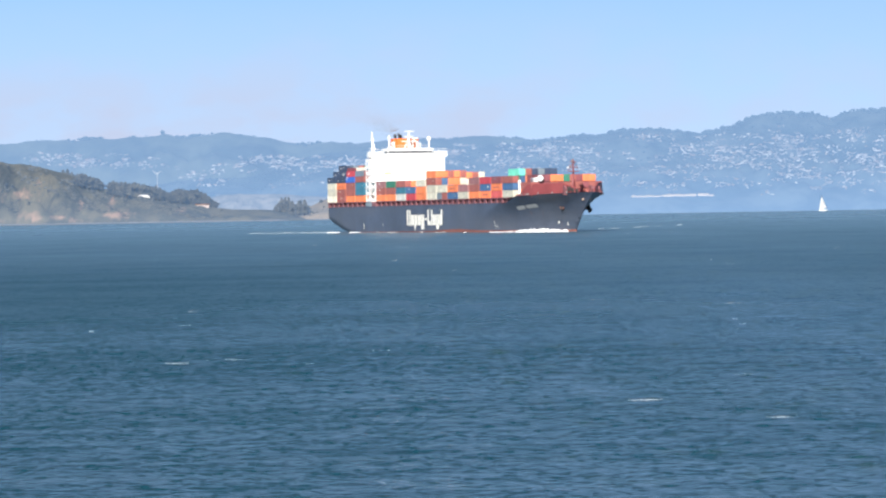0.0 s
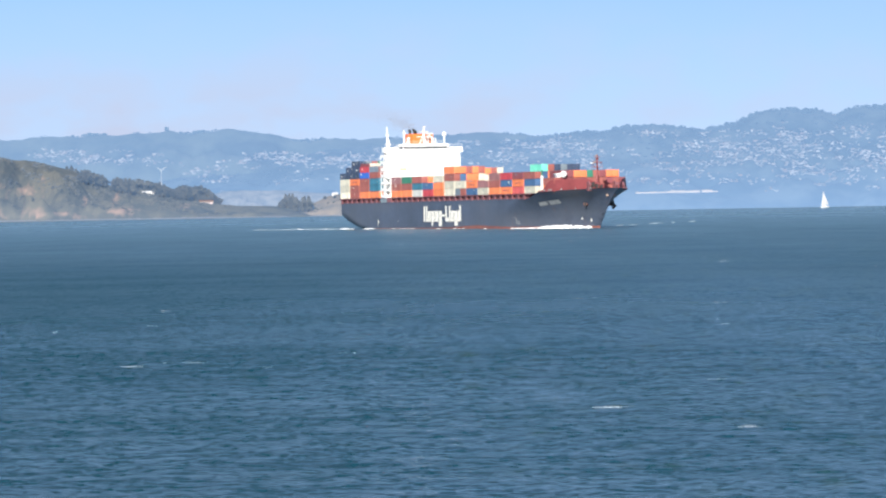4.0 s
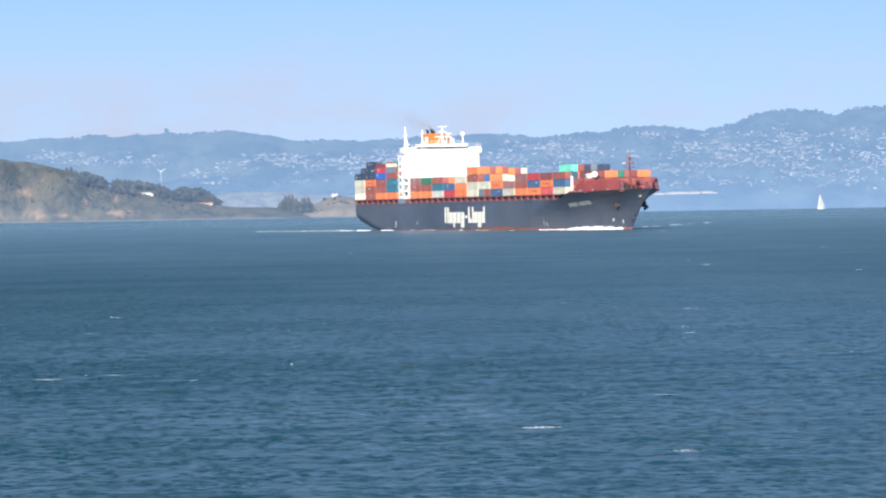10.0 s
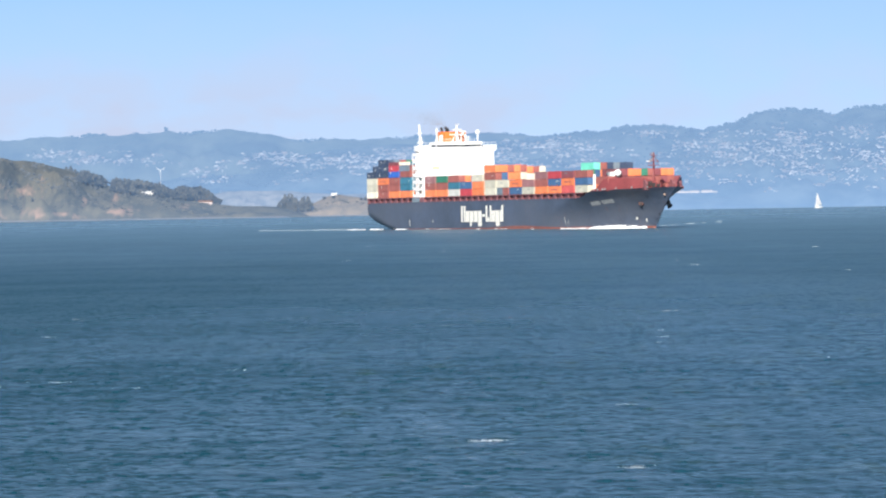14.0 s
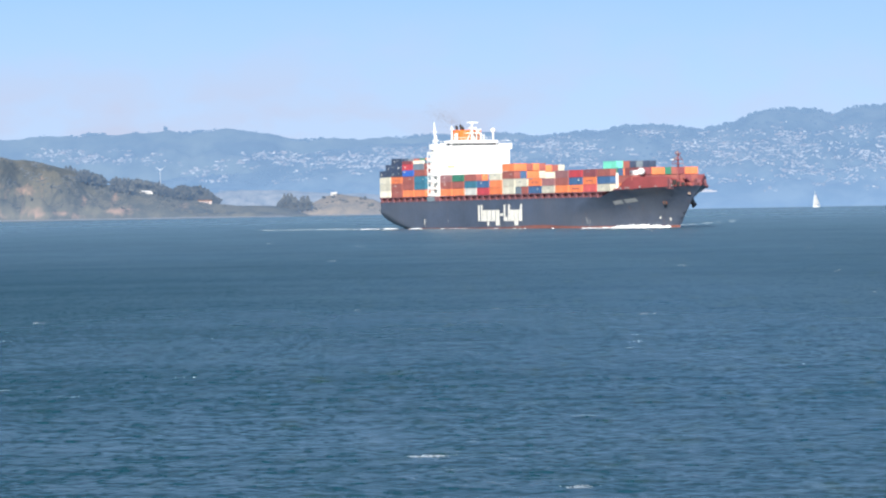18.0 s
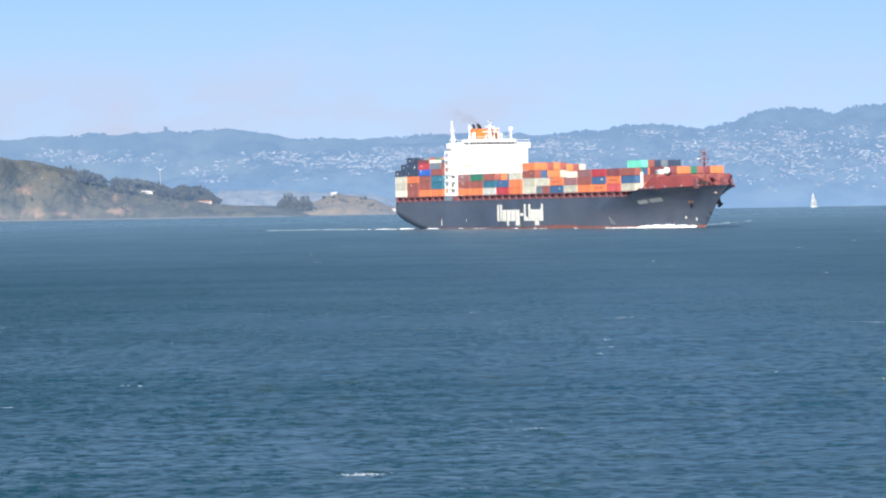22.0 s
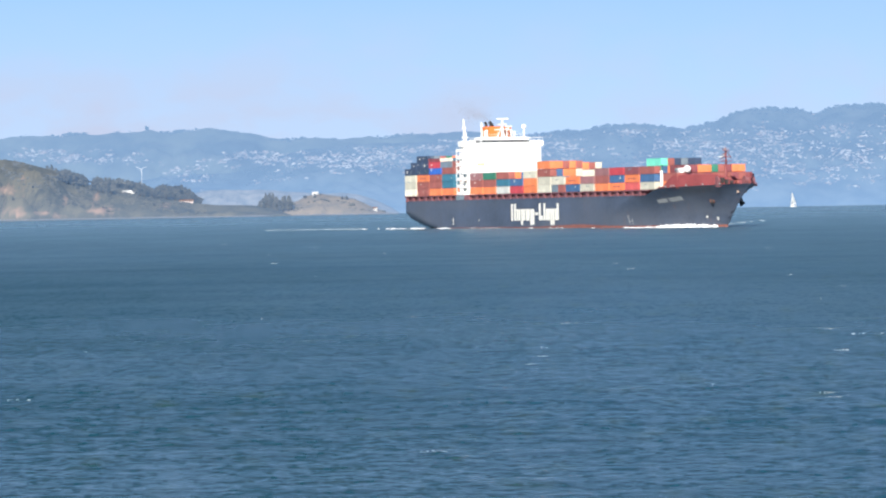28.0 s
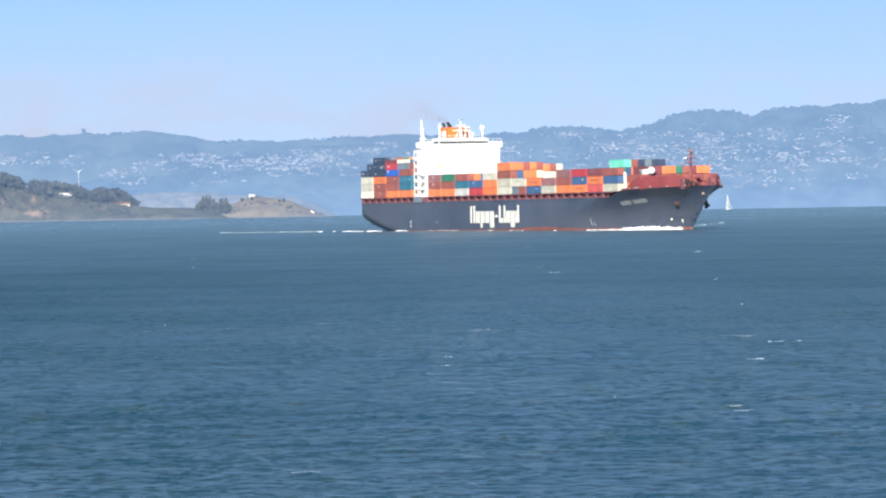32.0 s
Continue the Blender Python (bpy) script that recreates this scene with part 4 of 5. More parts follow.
    for a, b, lo, hi in ((278.4, 280.2, 13.9, 15.6), (280.0, 281.6, 13.5, 15.0), (281.5, 283.2, 13.6, 14.6)):
        y = half_breadth(min((a + b) / 2 + 1.2, 287.9), 13.3) - 0.5
        box(bm, a - MID, b - MID, -y - 0.25, -y + 0.8, lo, hi)
    part("mooring_recess", bm, STEEL, ship, "dark mooring gear at the bulwark")
    # deck-edge bulwark step
    bm = bmesh.new()
    plate(bm, 8.0, 236.0, 9.9, 10.32, 0.12, 60)
    part("rubbing_strake", bm, HULL, ship)


bow_gear()


# ---- foam round the ship ----
def foam_ridge(name, material, path, width, height, step, seed, label, gap=0.0, patch=-2.0, lively=1.0):
    """Broken water along a line: rough lumps with ragged edges, lying on the surface."""
    r = random.Random(seed)
    bm = bmesh.new()
    for a, b in zip(path, path[1:]):
        a, b = Vector(a), Vector(b)
        n = max(1, int((b - a).length / step))
        for i in range(n):
            if r.random() < gap:
                continue
            p = a.lerp(b, (i + r.random()) / n)
            if math.sin(p.x * 0.16 + seed + 1.6 * math.sin(p.x * 0.051)) < patch:
                continue
            d = (b - a).normalized()
            side = Vector((-d.y, d.x, 0))
            w, h, ln = width * r.uniform(0.4, 1.2), height * r.uniform(0.35, 1.25) ** lively, step * r.uniform(0.9, 2.2)
            off = side * r.uniform(-0.5, 0.5) * width
            ring = []
            for k in range(9):
                t = 2 * math.pi * k / 9
                ring.append(bm.verts.new(p + off + d * math.cos(t) * ln * r.uniform(0.6, 1.1) + side * math.sin(t) * w * r.uniform(0.6, 1.1) + Vector((0, 0, -0.35))))
            mid = [bm.verts.new(p + off + (v.co - p - off) * 0.55 + Vector((0, 0, h * r.uniform(0.55, 1.0) + 0.35))) for v in ring]
            top = bm.verts.new(p + off + Vector((0, 0, h * 1.1)))
            for k in range(9):
                j = (k + 1) % 9
                bm.faces.new((ring[k], ring[j], mid[j], mid[k]))
                bm.faces.new((mid[k], mid[j], top))
    me = done(bm, name)
    me.materials.append(material)
    ob = tagged(new(name, me), label, "foam", kind="stuff")
    for p in me.polygons:
        p.use_smooth = True
    return ob


def side_line(s0, s1, out0, out1, n=12, side=1):
    pts = []
    for i in range(n + 1):
        q = i / n
        s = s0 + (s1 - s0) * q
        pts.append((s - MID, -side * (half_breadth(min(max(s, 36), 279), 0.3) + out0 + (out1 - out0) * q), 0))
    return pts


bow_wave = foam_ridge("bow_wave", FOAM, side_line(267, 243, 0.8, 3.0), 1.8, 0.62, 0.5, 3, "white breaking bow wave along the hull")
bow_splash = foam_ridge("bow_splash", FOAM, side_line(265, 247, 2.2, 3.6), 1.2, 0.95, 0.5, 23, "white splash thrown up by the bow")
bow_curl = foam_ridge("bow_wave_curl", FOAM, side_line(247, 207, 2.8, 5.5), 1.0, 0.19, 0.45, 13, "white foam thinning behind the bow wave", 0.5, -0.75, 2.0)
stern_foam = foam_ridge("stern_foam", FOAM, [(72 - MID, -18.5, 0), (46 - MID, -23, 0), (30 - MID, -28, 0), (0 - MID, -36, 0)], 3.0, 0.13, 0.30, 6, "white foam at the stern", 0.88, -0.6, 3.0)
wake = foam_ridge("wake", THINFOAM, [(14 - MID, -32, 0), (-12 - MID, -41, 0), (-46 - MID, -50, 0)], 8.0, 0.13, 0.4, 7, "broken white wake astern of the ship", 0.84, -2, 3.0)
port_wave = foam_ridge("port_bow_wave", THINFOAM, [(150 - MID, 52, 0), (121 - MID, 68, 0), (60 - MID, 100, 0), (-63 - MID, 165, 0)], 2.0, 0.09, 0.6, 8, "foam crests of the spreading bow wave", 0.7, 0.9, 3.0)
side_foam = foam_ridge("side_foam", FOAM, side_line(168, 48, 0.6, 1.2), 0.6, 0.07, 0.5, 17, "thin broken foam along the waterline", 0.8, 0.2, 2.0)
SHIP_FOAM = (bow_wave, bow_splash, side_foam, bow_curl, stern_foam, wake, port_wave)


def exhaust():
    """Thin brown funnel smoke: fine soot that spreads as it trails off."""
    r = random.Random(9)
    bm = bmesh.new()
    for k in range(1100):
        q = r.random() ** 0.8
        wide = 0.8 + 2.2 * q
        c = Vector((56 - MID - 7 * q + r.gauss(0, wide), 0.5 - 8.5 * q + r.gauss(0, wide), 39.4 + 5.0 * q + r.gauss(0, 0.75 * wide)))
        size = r.uniform(0.03, 0.06)
        v = [bm.verts.new(c + Vector(d) * size) for d in ((1, 1, 1), (-1, -1, 1), (-1, 1, -1), (1, -1, -1))]
        for f in ((0, 1, 2), (0, 3, 1), (0, 2, 3), (1, 3, 2)):
            bm.faces.new([v[i] for i in f])
    me = done(bm, "funnel_smoke")
    me.materials.append(SOOT)
    return tagged(new("funnel_smoke", me), "faint brown smoke trailing from the funnel", "smoke", kind="stuff")


smoke = exhaust()
SHIP_FOAM += (smoke,)

# ---- land ----
F, LEVEL, ROLLED = 8617.0, 361.33, 0.0174


def spread(px, py, depth):
    """Plan x and height, at a depth, of a pixel column and row in the view."""
    e = LEVEL
    a = (px - 784) - (py - e) * ROLLED
    b = (py - e) + (px - 784) * ROLLED
    return a / F * depth, EYE.z - b / F * depth


def curve(points, depth):
    """Skyline as arrays of plan x and height."""
    q = [spread(x, y, depth) for x, y in points]
    return np.array([p[0] for p in q]), np.array([p[1] for p in q])


def fbm(x, y, scale, seed, octaves=5):
    rng_ = np.random.RandomState(seed)
    out = np.zeros_like(x)
    amp = 1.0
    for o in range(octaves):
        for k in range(5):
            t, p = rng_.uniform(0, 6.28), rng_.uniform(0, 6.28)
            q = rng_.uniform(0.7, 1.4)
            out += amp * np.sin((x * math.cos(t) + y * math.sin(t)) * q * 2 * math.pi / scale + p + 1.7 * np.sin((y * math.cos(t) - x * math.sin(t)) / scale * 2.1 + p)) / 5
        amp *= 0.55
        scale *= 0.5
    return out


def land_material(name, grass, scrub, earth, scale, cliff=0.5, glow=0.0, glow_colour=(0.5, 0.65, 0.9), foot=0.0, scars=()):
    """Grass and scrub in patches, bare earth where it is steep; haze as a glow."""
    m = bpy.data.materials.new(name)
    m.use_nodes = True
    n, l = m.node_tree.nodes, m.node_tree.links
    b = n["Principled BSDF"]
    b.inputs["Roughness"].default_value = 0.95
    b.inputs["Specular IOR Level"].default_value = 0.1
    tc, geo = n.new("ShaderNodeTexCoord"), n.new("ShaderNodeNewGeometry")

    def noise_of(s, d):
        t = n.new("ShaderNodeTexNoise")
        t.inputs["Scale"].default_value, t.inputs["Detail"].default_value, t.inputs["Roughness"].default_value = s, d, 0.65
        l.new(tc.outputs["Object"], t.inputs["Vector"])
        return t.outputs["Fac"]

    def mapped(v, a, c):
        r = n.new("ShaderNodeMapRange")
        r.inputs["From Min"].default_value, r.inputs["From Max"].default_value = a, c
        l.new(v, r.inputs["Value"])
        return r.outputs[0]

    def blend(fac, a, c):
        x = n.new("ShaderNodeMix")
        x.data_type = "RGBA"
        l.new(fac, x.inputs["Factor"])
        for k, v in (("A", a), ("B", c)):
            if isinstance(v, tuple):
                x.inputs[k].default_value = (*v, 1)
            else:
                l.new(v, x.inputs[k])
        return x.outputs["Result"]

    base = blend(mapped(noise_of(scale, 6), 0.42, 0.60), grass, scrub)
    sep = n.new("ShaderNodeSeparateXYZ")
    l.new(geo.outputs["Normal"], sep.inputs[0])
    add = n.new("ShaderNodeMath")
    add.operation = "MULTIPLY_ADD"
    l.new(noise_of(scale * 2.6, 8), add.inputs[0])
    add.inputs[1].default_value = 1.0
    l.new(sep.outputs["Z"], add.inputs[2])
    steep = mapped(add.outputs[0], cliff + 0.54, cliff + 0.26)
    base = blend(steep, base, earth)
    for cx, cz, rx, rz in scars:
        # a slip of bare earth with ragged edges
        mp, ln, wob = n.new("ShaderNodeMapping"), n.new("ShaderNodeVectorMath"), n.new("ShaderNodeMath")
        mp.inputs["Scale"].default_value = (1 / rx, 0, 1 / rz)
        mp.inputs["Location"].default_value = (-cx / rx, 0, -cz / rz)
        l.new(tc.outputs["Object"], mp.inputs["Vector"])
        ln.operation, wob.operation = "LENGTH", "MULTIPLY_ADD"
        l.new(mp.outputs[0], ln.inputs[0])
        l.new(noise_of(scale * 5, 6), wob.inputs[0])
        wob.inputs[1].default_value = 4.2
        l.new(ln.outputs["Value"], wob.inputs[2])
        base = blend(mapped(wob.outputs[0], 3.3, 2.2), base, earth)
    l.new(base, b.inputs["Base Color"])
    # haze over the slope is painted in as a blue glow
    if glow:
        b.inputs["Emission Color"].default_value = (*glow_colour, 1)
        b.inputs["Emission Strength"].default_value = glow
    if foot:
        # the haze painted as glow is strongest at the foot of the slope
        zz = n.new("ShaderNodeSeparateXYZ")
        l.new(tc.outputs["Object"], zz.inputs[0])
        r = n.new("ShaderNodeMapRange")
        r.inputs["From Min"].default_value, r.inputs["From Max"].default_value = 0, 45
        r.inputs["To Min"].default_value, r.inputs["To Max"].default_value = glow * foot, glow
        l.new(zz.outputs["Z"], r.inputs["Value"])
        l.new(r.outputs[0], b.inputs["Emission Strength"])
    return m


HAZE_BLUE = (0.34, 0.58, 0.98)  # blue of the distance haze, painted on far land as glow
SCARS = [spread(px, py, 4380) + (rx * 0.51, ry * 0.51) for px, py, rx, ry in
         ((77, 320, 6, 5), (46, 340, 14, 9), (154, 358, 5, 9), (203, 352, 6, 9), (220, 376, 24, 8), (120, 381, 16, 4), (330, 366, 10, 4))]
ISLAND = land_material("island_slope", (0.082, 0.073, 0.047), (0.040, 0.040, 0.030), (0.185, 0.122, 0.082), 0.035, 0.48, 0.100, HAZE_BLUE, 1.75, SCARS)
LOWLAND = land_material("headland_slope", (0.150, 0.112, 0.066), (0.095, 0.078, 0.052), (0.20, 0.14, 0.105), 0.05, 0.50, 0.120, HAZE_BLUE, 1.7)
HILLS = land_material("far_hill", (0.036, 0.046, 0.048), (0.016, 0.025, 0.030), (0.05, 0.05, 0.05), 0.026, 0.2, 0.340, HAZE_BLUE, 1.22)
FARHILLS = land_material("farther_hill", (0.040, 0.048, 0.042), (0.020, 0.028, 0.030), (0.06, 0.06, 0.055), 0.014, 0.2, 0.345, HAZE_BLUE, 1.15)


# a distant surface with haze painted on as an even blue glow
def haze_mat(name, colour, glow, vary=0.2, scale=0.05):
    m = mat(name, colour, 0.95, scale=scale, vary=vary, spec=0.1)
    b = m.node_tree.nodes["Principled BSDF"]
    b.inputs["Emission Color"].default_value, b.inputs["Emission Strength"].default_value = (*HAZE_BLUE, 1), glow
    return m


FLATS = land_material("shore_flats", (0.13, 0.12, 0.105), (0.075, 0.075, 0.070), (0.20, 0.18, 0.165), 0.06, 0.3, 0.285, HAZE_BLUE, 1.1)
WOOD_FAR = haze_mat("far_woods", (0.020, 0.028, 0.030), 0.355)
LEAF = haze_mat("tree_leaves", (0.068, 0.062, 0.045), 0.150, 0.35, 0.4)
# some bluish haze is mixed into the bark's base colour
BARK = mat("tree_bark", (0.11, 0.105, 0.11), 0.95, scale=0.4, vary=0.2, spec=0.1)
PALE = haze_mat("pale_house_wall", (0.20, 0.20, 0.20), 0.31, 0.3, 0.03)
WARM = haze_mat("warm_house_wall", (0.14, 0.12, 0.115), 0.30, 0.3, 0.03)
COOL = haze_mat("grey_house_wall", (0.10, 0.105, 0.115), 0.30, 0.3, 0.03)
ROOFM = haze_mat("house_roof", (0.07, 0.063, 0.063), 0.30, 0.3, 0.03)
SHEDM = haze_mat("pale_shed_wall", (0.27, 0.25, 0.24), 0.22, 0.15, 0.05)
BUILDING = mat("island_house_wall", (0.60, 0.60, 0.60), 0.9, scale=0.3, vary=0.1)
PINKWALL = mat("island_pink_wall", (0.50, 0.42, 0.41), 0.9, scale=0.3, vary=0.1)
REDROOF = mat("island_red_roof", (0.19, 0.13, 0.12), 0.9, scale=0.3, vary=0.15)
# white dulled to blue grey: haze put into the base colour
MASTWHITE = mat("white_mast_paint", (0.40, 0.44, 0.50), 0.5, scale=0.3, vary=0.05)
SANDM = haze_mat("pale_beach_sand", (0.16, 0.15, 0.15), 0.16, 0.15, 0.1)


def slope(name, sky_pts, near, far, crest, material, label, seed, rough, nx, ny, shape=0.8, cliff=0.0):
    """Land that climbs from a shore at depth near to a crest line, with gullies; returns the object and a height function."""
    sx, sz = curve(sky_pts, crest)
    xs = np.linspace(sx[0], sx[-1], nx)
    q = np.linspace(0, 1, ny)
    ys = near - 28 + (far - near + 28) * q
    X, Y = np.meshgrid(xs, ys)

    def height(x, y):
        t = np.clip((y - near - 6 * fbm(x, x * 0, 90, seed + 3, 3)) / (crest - near), 0, 1.0)
        h = np.interp(x, sx, sz)
        g = fbm(x, y * (0.45 if cliff > 0.5 else 1.0), rough, seed)
        up = t ** shape
        if cliff:
            c = np.clip(t / 0.10, 0, 1) ** 0.5 * cliff * np.clip(0.65 + 0.5 * fbm(x, y * 0, rough * 0.8, seed + 9, 3), 0.15, 1.2)
            up = np.maximum(up, np.minimum(c, 0.9))
        z = h * up + g * h * (0.25 if cliff > 0.5 else 0.16) * np.sin(np.clip(t, 0, 1) * math.pi)
        over = np.clip((y - crest) / max(1.0, far - crest), 0, 1)
        return z * (1 - 0.5 * over) - 1.2 * (t <= 0)

    Z = height(X, Y)
    me = grid_mesh(name, np.stack([X, Y, Z], -1), ny, nx, material)
    ob = tagged(new(name, me), label, "land", kind="structure")
    return ob, height, (sx, sz)


FAR_RIDGE = [(-120, 250), (0, 246), (40, 246), (80, 240), (120, 239), (200, 239), (270, 235), (297, 231), (325, 234), (370, 233), (405, 228), (432, 234), (490, 237), (535, 247),
             (590, 246), (640, 249), (690, 241), (715, 245), (760, 236), (800, 241), (870, 233), (905, 236), (950, 243), (1010, 240), (1080, 245), (1200, 260), (1300, 300)]
NEAR_RIDGE = [(-120, 320), (100, 318), (300, 316), (450, 300), (560, 270), (640, 259), (730, 253), (820, 252), (900, 249), (960, 243), (1000, 237), (1040, 233), (1070, 233), (1090, 227), (1130, 225), (1170, 221), (1210, 224),
              (1250, 230), (1270, 226), (1300, 217), (1340, 200), (1370, 194), (1400, 193), (1450, 194), (1480, 199), (1512, 190), (1577, 188), (1640, 181), (1720, 176), (1850, 180)]
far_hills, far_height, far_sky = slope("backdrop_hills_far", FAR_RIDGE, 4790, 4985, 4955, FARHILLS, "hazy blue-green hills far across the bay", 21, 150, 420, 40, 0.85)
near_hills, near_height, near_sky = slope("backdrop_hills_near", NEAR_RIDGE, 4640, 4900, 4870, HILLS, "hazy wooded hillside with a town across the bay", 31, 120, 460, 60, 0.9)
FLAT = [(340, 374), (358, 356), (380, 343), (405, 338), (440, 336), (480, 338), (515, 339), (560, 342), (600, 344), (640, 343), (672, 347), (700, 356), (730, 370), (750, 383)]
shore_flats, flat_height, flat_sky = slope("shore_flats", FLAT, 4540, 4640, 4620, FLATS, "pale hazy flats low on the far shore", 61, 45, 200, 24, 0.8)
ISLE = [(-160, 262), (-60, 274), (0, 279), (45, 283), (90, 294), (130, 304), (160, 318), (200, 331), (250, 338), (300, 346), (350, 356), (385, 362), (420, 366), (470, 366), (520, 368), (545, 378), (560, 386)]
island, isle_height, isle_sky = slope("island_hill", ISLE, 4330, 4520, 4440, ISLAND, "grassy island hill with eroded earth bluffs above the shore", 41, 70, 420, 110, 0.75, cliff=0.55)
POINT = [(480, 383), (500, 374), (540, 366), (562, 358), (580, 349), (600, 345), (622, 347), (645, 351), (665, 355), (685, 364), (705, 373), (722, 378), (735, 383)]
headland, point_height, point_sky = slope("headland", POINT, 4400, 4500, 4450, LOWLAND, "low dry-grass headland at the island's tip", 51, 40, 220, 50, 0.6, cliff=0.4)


def meet(px, py, land, y0, y1):
    """The depth at which the sight through a view pixel meets the land."""
    yy = np.linspace(y0, y1, 160)
    q = [spread(px, py, d) for d in (y0, y1)]
    xx, zz = np.interp(yy, (y0, y1), (q[0][0], q[1][0])), np.interp(yy, (y0, y1), (q[0][1], q[1][1]))
    hit = np.nonzero(land(xx, yy) >= zz)[0]
    return float(yy[hit[0]]) if len(hit) else y1


def beach():
    """Pale strip of sand at the water's edge, below the bluffs and along the spit."""
    xs = np.linspace(spread(-150, 0, 4330)[0], spread(560, 0, 4330)[0], 260)
    edge = 4318 + 3.0 * fbm(xs, xs * 0, 120, 5, 3)
    rows = []
    for q, z in ((0, -0.6), (3, 0.35), (9, 0.8), (16, 1.0), (22, 0.4)):
        rows.append(np.stack([xs, edge + q, z + 0.25 * fbm(xs, xs * 0 + q, 25, 6, 3) - np.clip((xs - xs[-25]) / 20, 0, 1) * 1.5], -1))
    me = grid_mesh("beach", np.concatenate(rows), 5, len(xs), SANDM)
    tagged(new("beach", me), "narrow pale beach at the island's edge", "beach", kind="structure")
    xs = np.linspace(spread(490, 0, 4390)[0], spread(735, 0, 4390)[0], 120)
    rows = []
    for q, z in ((0, -0.5), (3, 0.3), (8, 0.75), (14, 0.6)):
        rows.append(np.stack([xs, 4384 + 2 * fbm(xs, xs * 0, 60, 7, 3) + q, z + 0.2 * fbm(xs, xs * 0 + q, 20, 8, 3)], -1))
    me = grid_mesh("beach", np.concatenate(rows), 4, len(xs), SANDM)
    tagged(new("beach", me), "narrow pale beach below the headland", "beach", kind="structure")


beach()


# ---- trees on the island ----
def tree_mesh(seed, h, w, clumps=150):
    """Crown of many small leafy clumps with gaps, and a tapered trunk with limbs."""
    r = random.Random(seed)
    bm = bmesh.new()
    for i in range(clumps):
        t = r.random()
        z = h * (0.18 + 0.82 * t)
        rad = w * 0.5 * (math.sin(min(1.0, 0.15 + t * 0.95) * math.pi) ** 0.6) * (0.75 + 0.35 * math.sin(seed + t * 7))
        a = r.uniform(0, 6.28)
        rr = rad * math.sqrt(r.uniform(0.15, 1.0))
        c = Vector((rr * math.cos(a), rr * math.sin(a), z))
        s = w * r.uniform(0.05, 0.12)
        vs = [bm.verts.new(c + Vector((r.uniform(-1, 1), r.uniform(-1, 1), r.uniform(-0.8, 0.8))) * s * 1.5) for k in range(5)]
        for f in ((0, 1, 2), (0, 2, 3), (0, 3, 4), (1, 3, 4), (1, 2, 4)):
            bm.faces.new([vs[k] for k in f])
    crown = bpy.data.meshes.new("crown")
    bm.to_mesh(crown)
    bm.free()
    crown.materials.append(LEAF)
    bm = bmesh.new()
    rod(bm, (0, 0, -1.0), (0, 0, h * 0.55), w * 0.045, w * 0.02, 7)
    for i in range(5):
        a = i * 1.3 + seed
        rod(bm, (0, 0, h * (0.22 + 0.07 * i)), (w * 0.3 * math.cos(a), w * 0.3 * math.sin(a), h * (0.42 + 0.09 * i)), w * 0.02, w * 0.008, 5)
    trunk = done(bm, "trunk")
    trunk.materials.append(BARK)
    return crown, trunk


TREES = [tree_mesh(i, 1.0, w) for i, w in enumerate((0.95, 1.2, 0.8, 1.4, 1.05))]
tr = random.Random(77)


def plant(px, py_top, depth, tall, land, label="dark evergreen tree on the island slope", group="trees on the island", slim=1.0):
    """A tree on the land at that pixel column, its top fitted to the view."""
    x, ztop = spread(px, py_top, depth)
    z = float(land(np.array([x]), np.array([depth]))[0])
    h = max(tall, ztop - z)
    root = thing("tree", label, "tree", group)
    crown, trunk = TREES[tr.randrange(len(TREES))]
    for nm, me in (("trunk", trunk), ("crown", crown)):
        ob = new(nm, me)
        ob.parent = root
    root.matrix_basis = Matrix.Translation((x, depth, z - 0.2)) @ Matrix.Rotation(tr.uniform(0, 6.28), 4, "Z") @ Matrix.Diagonal((h * slim, h * slim, h, 1))


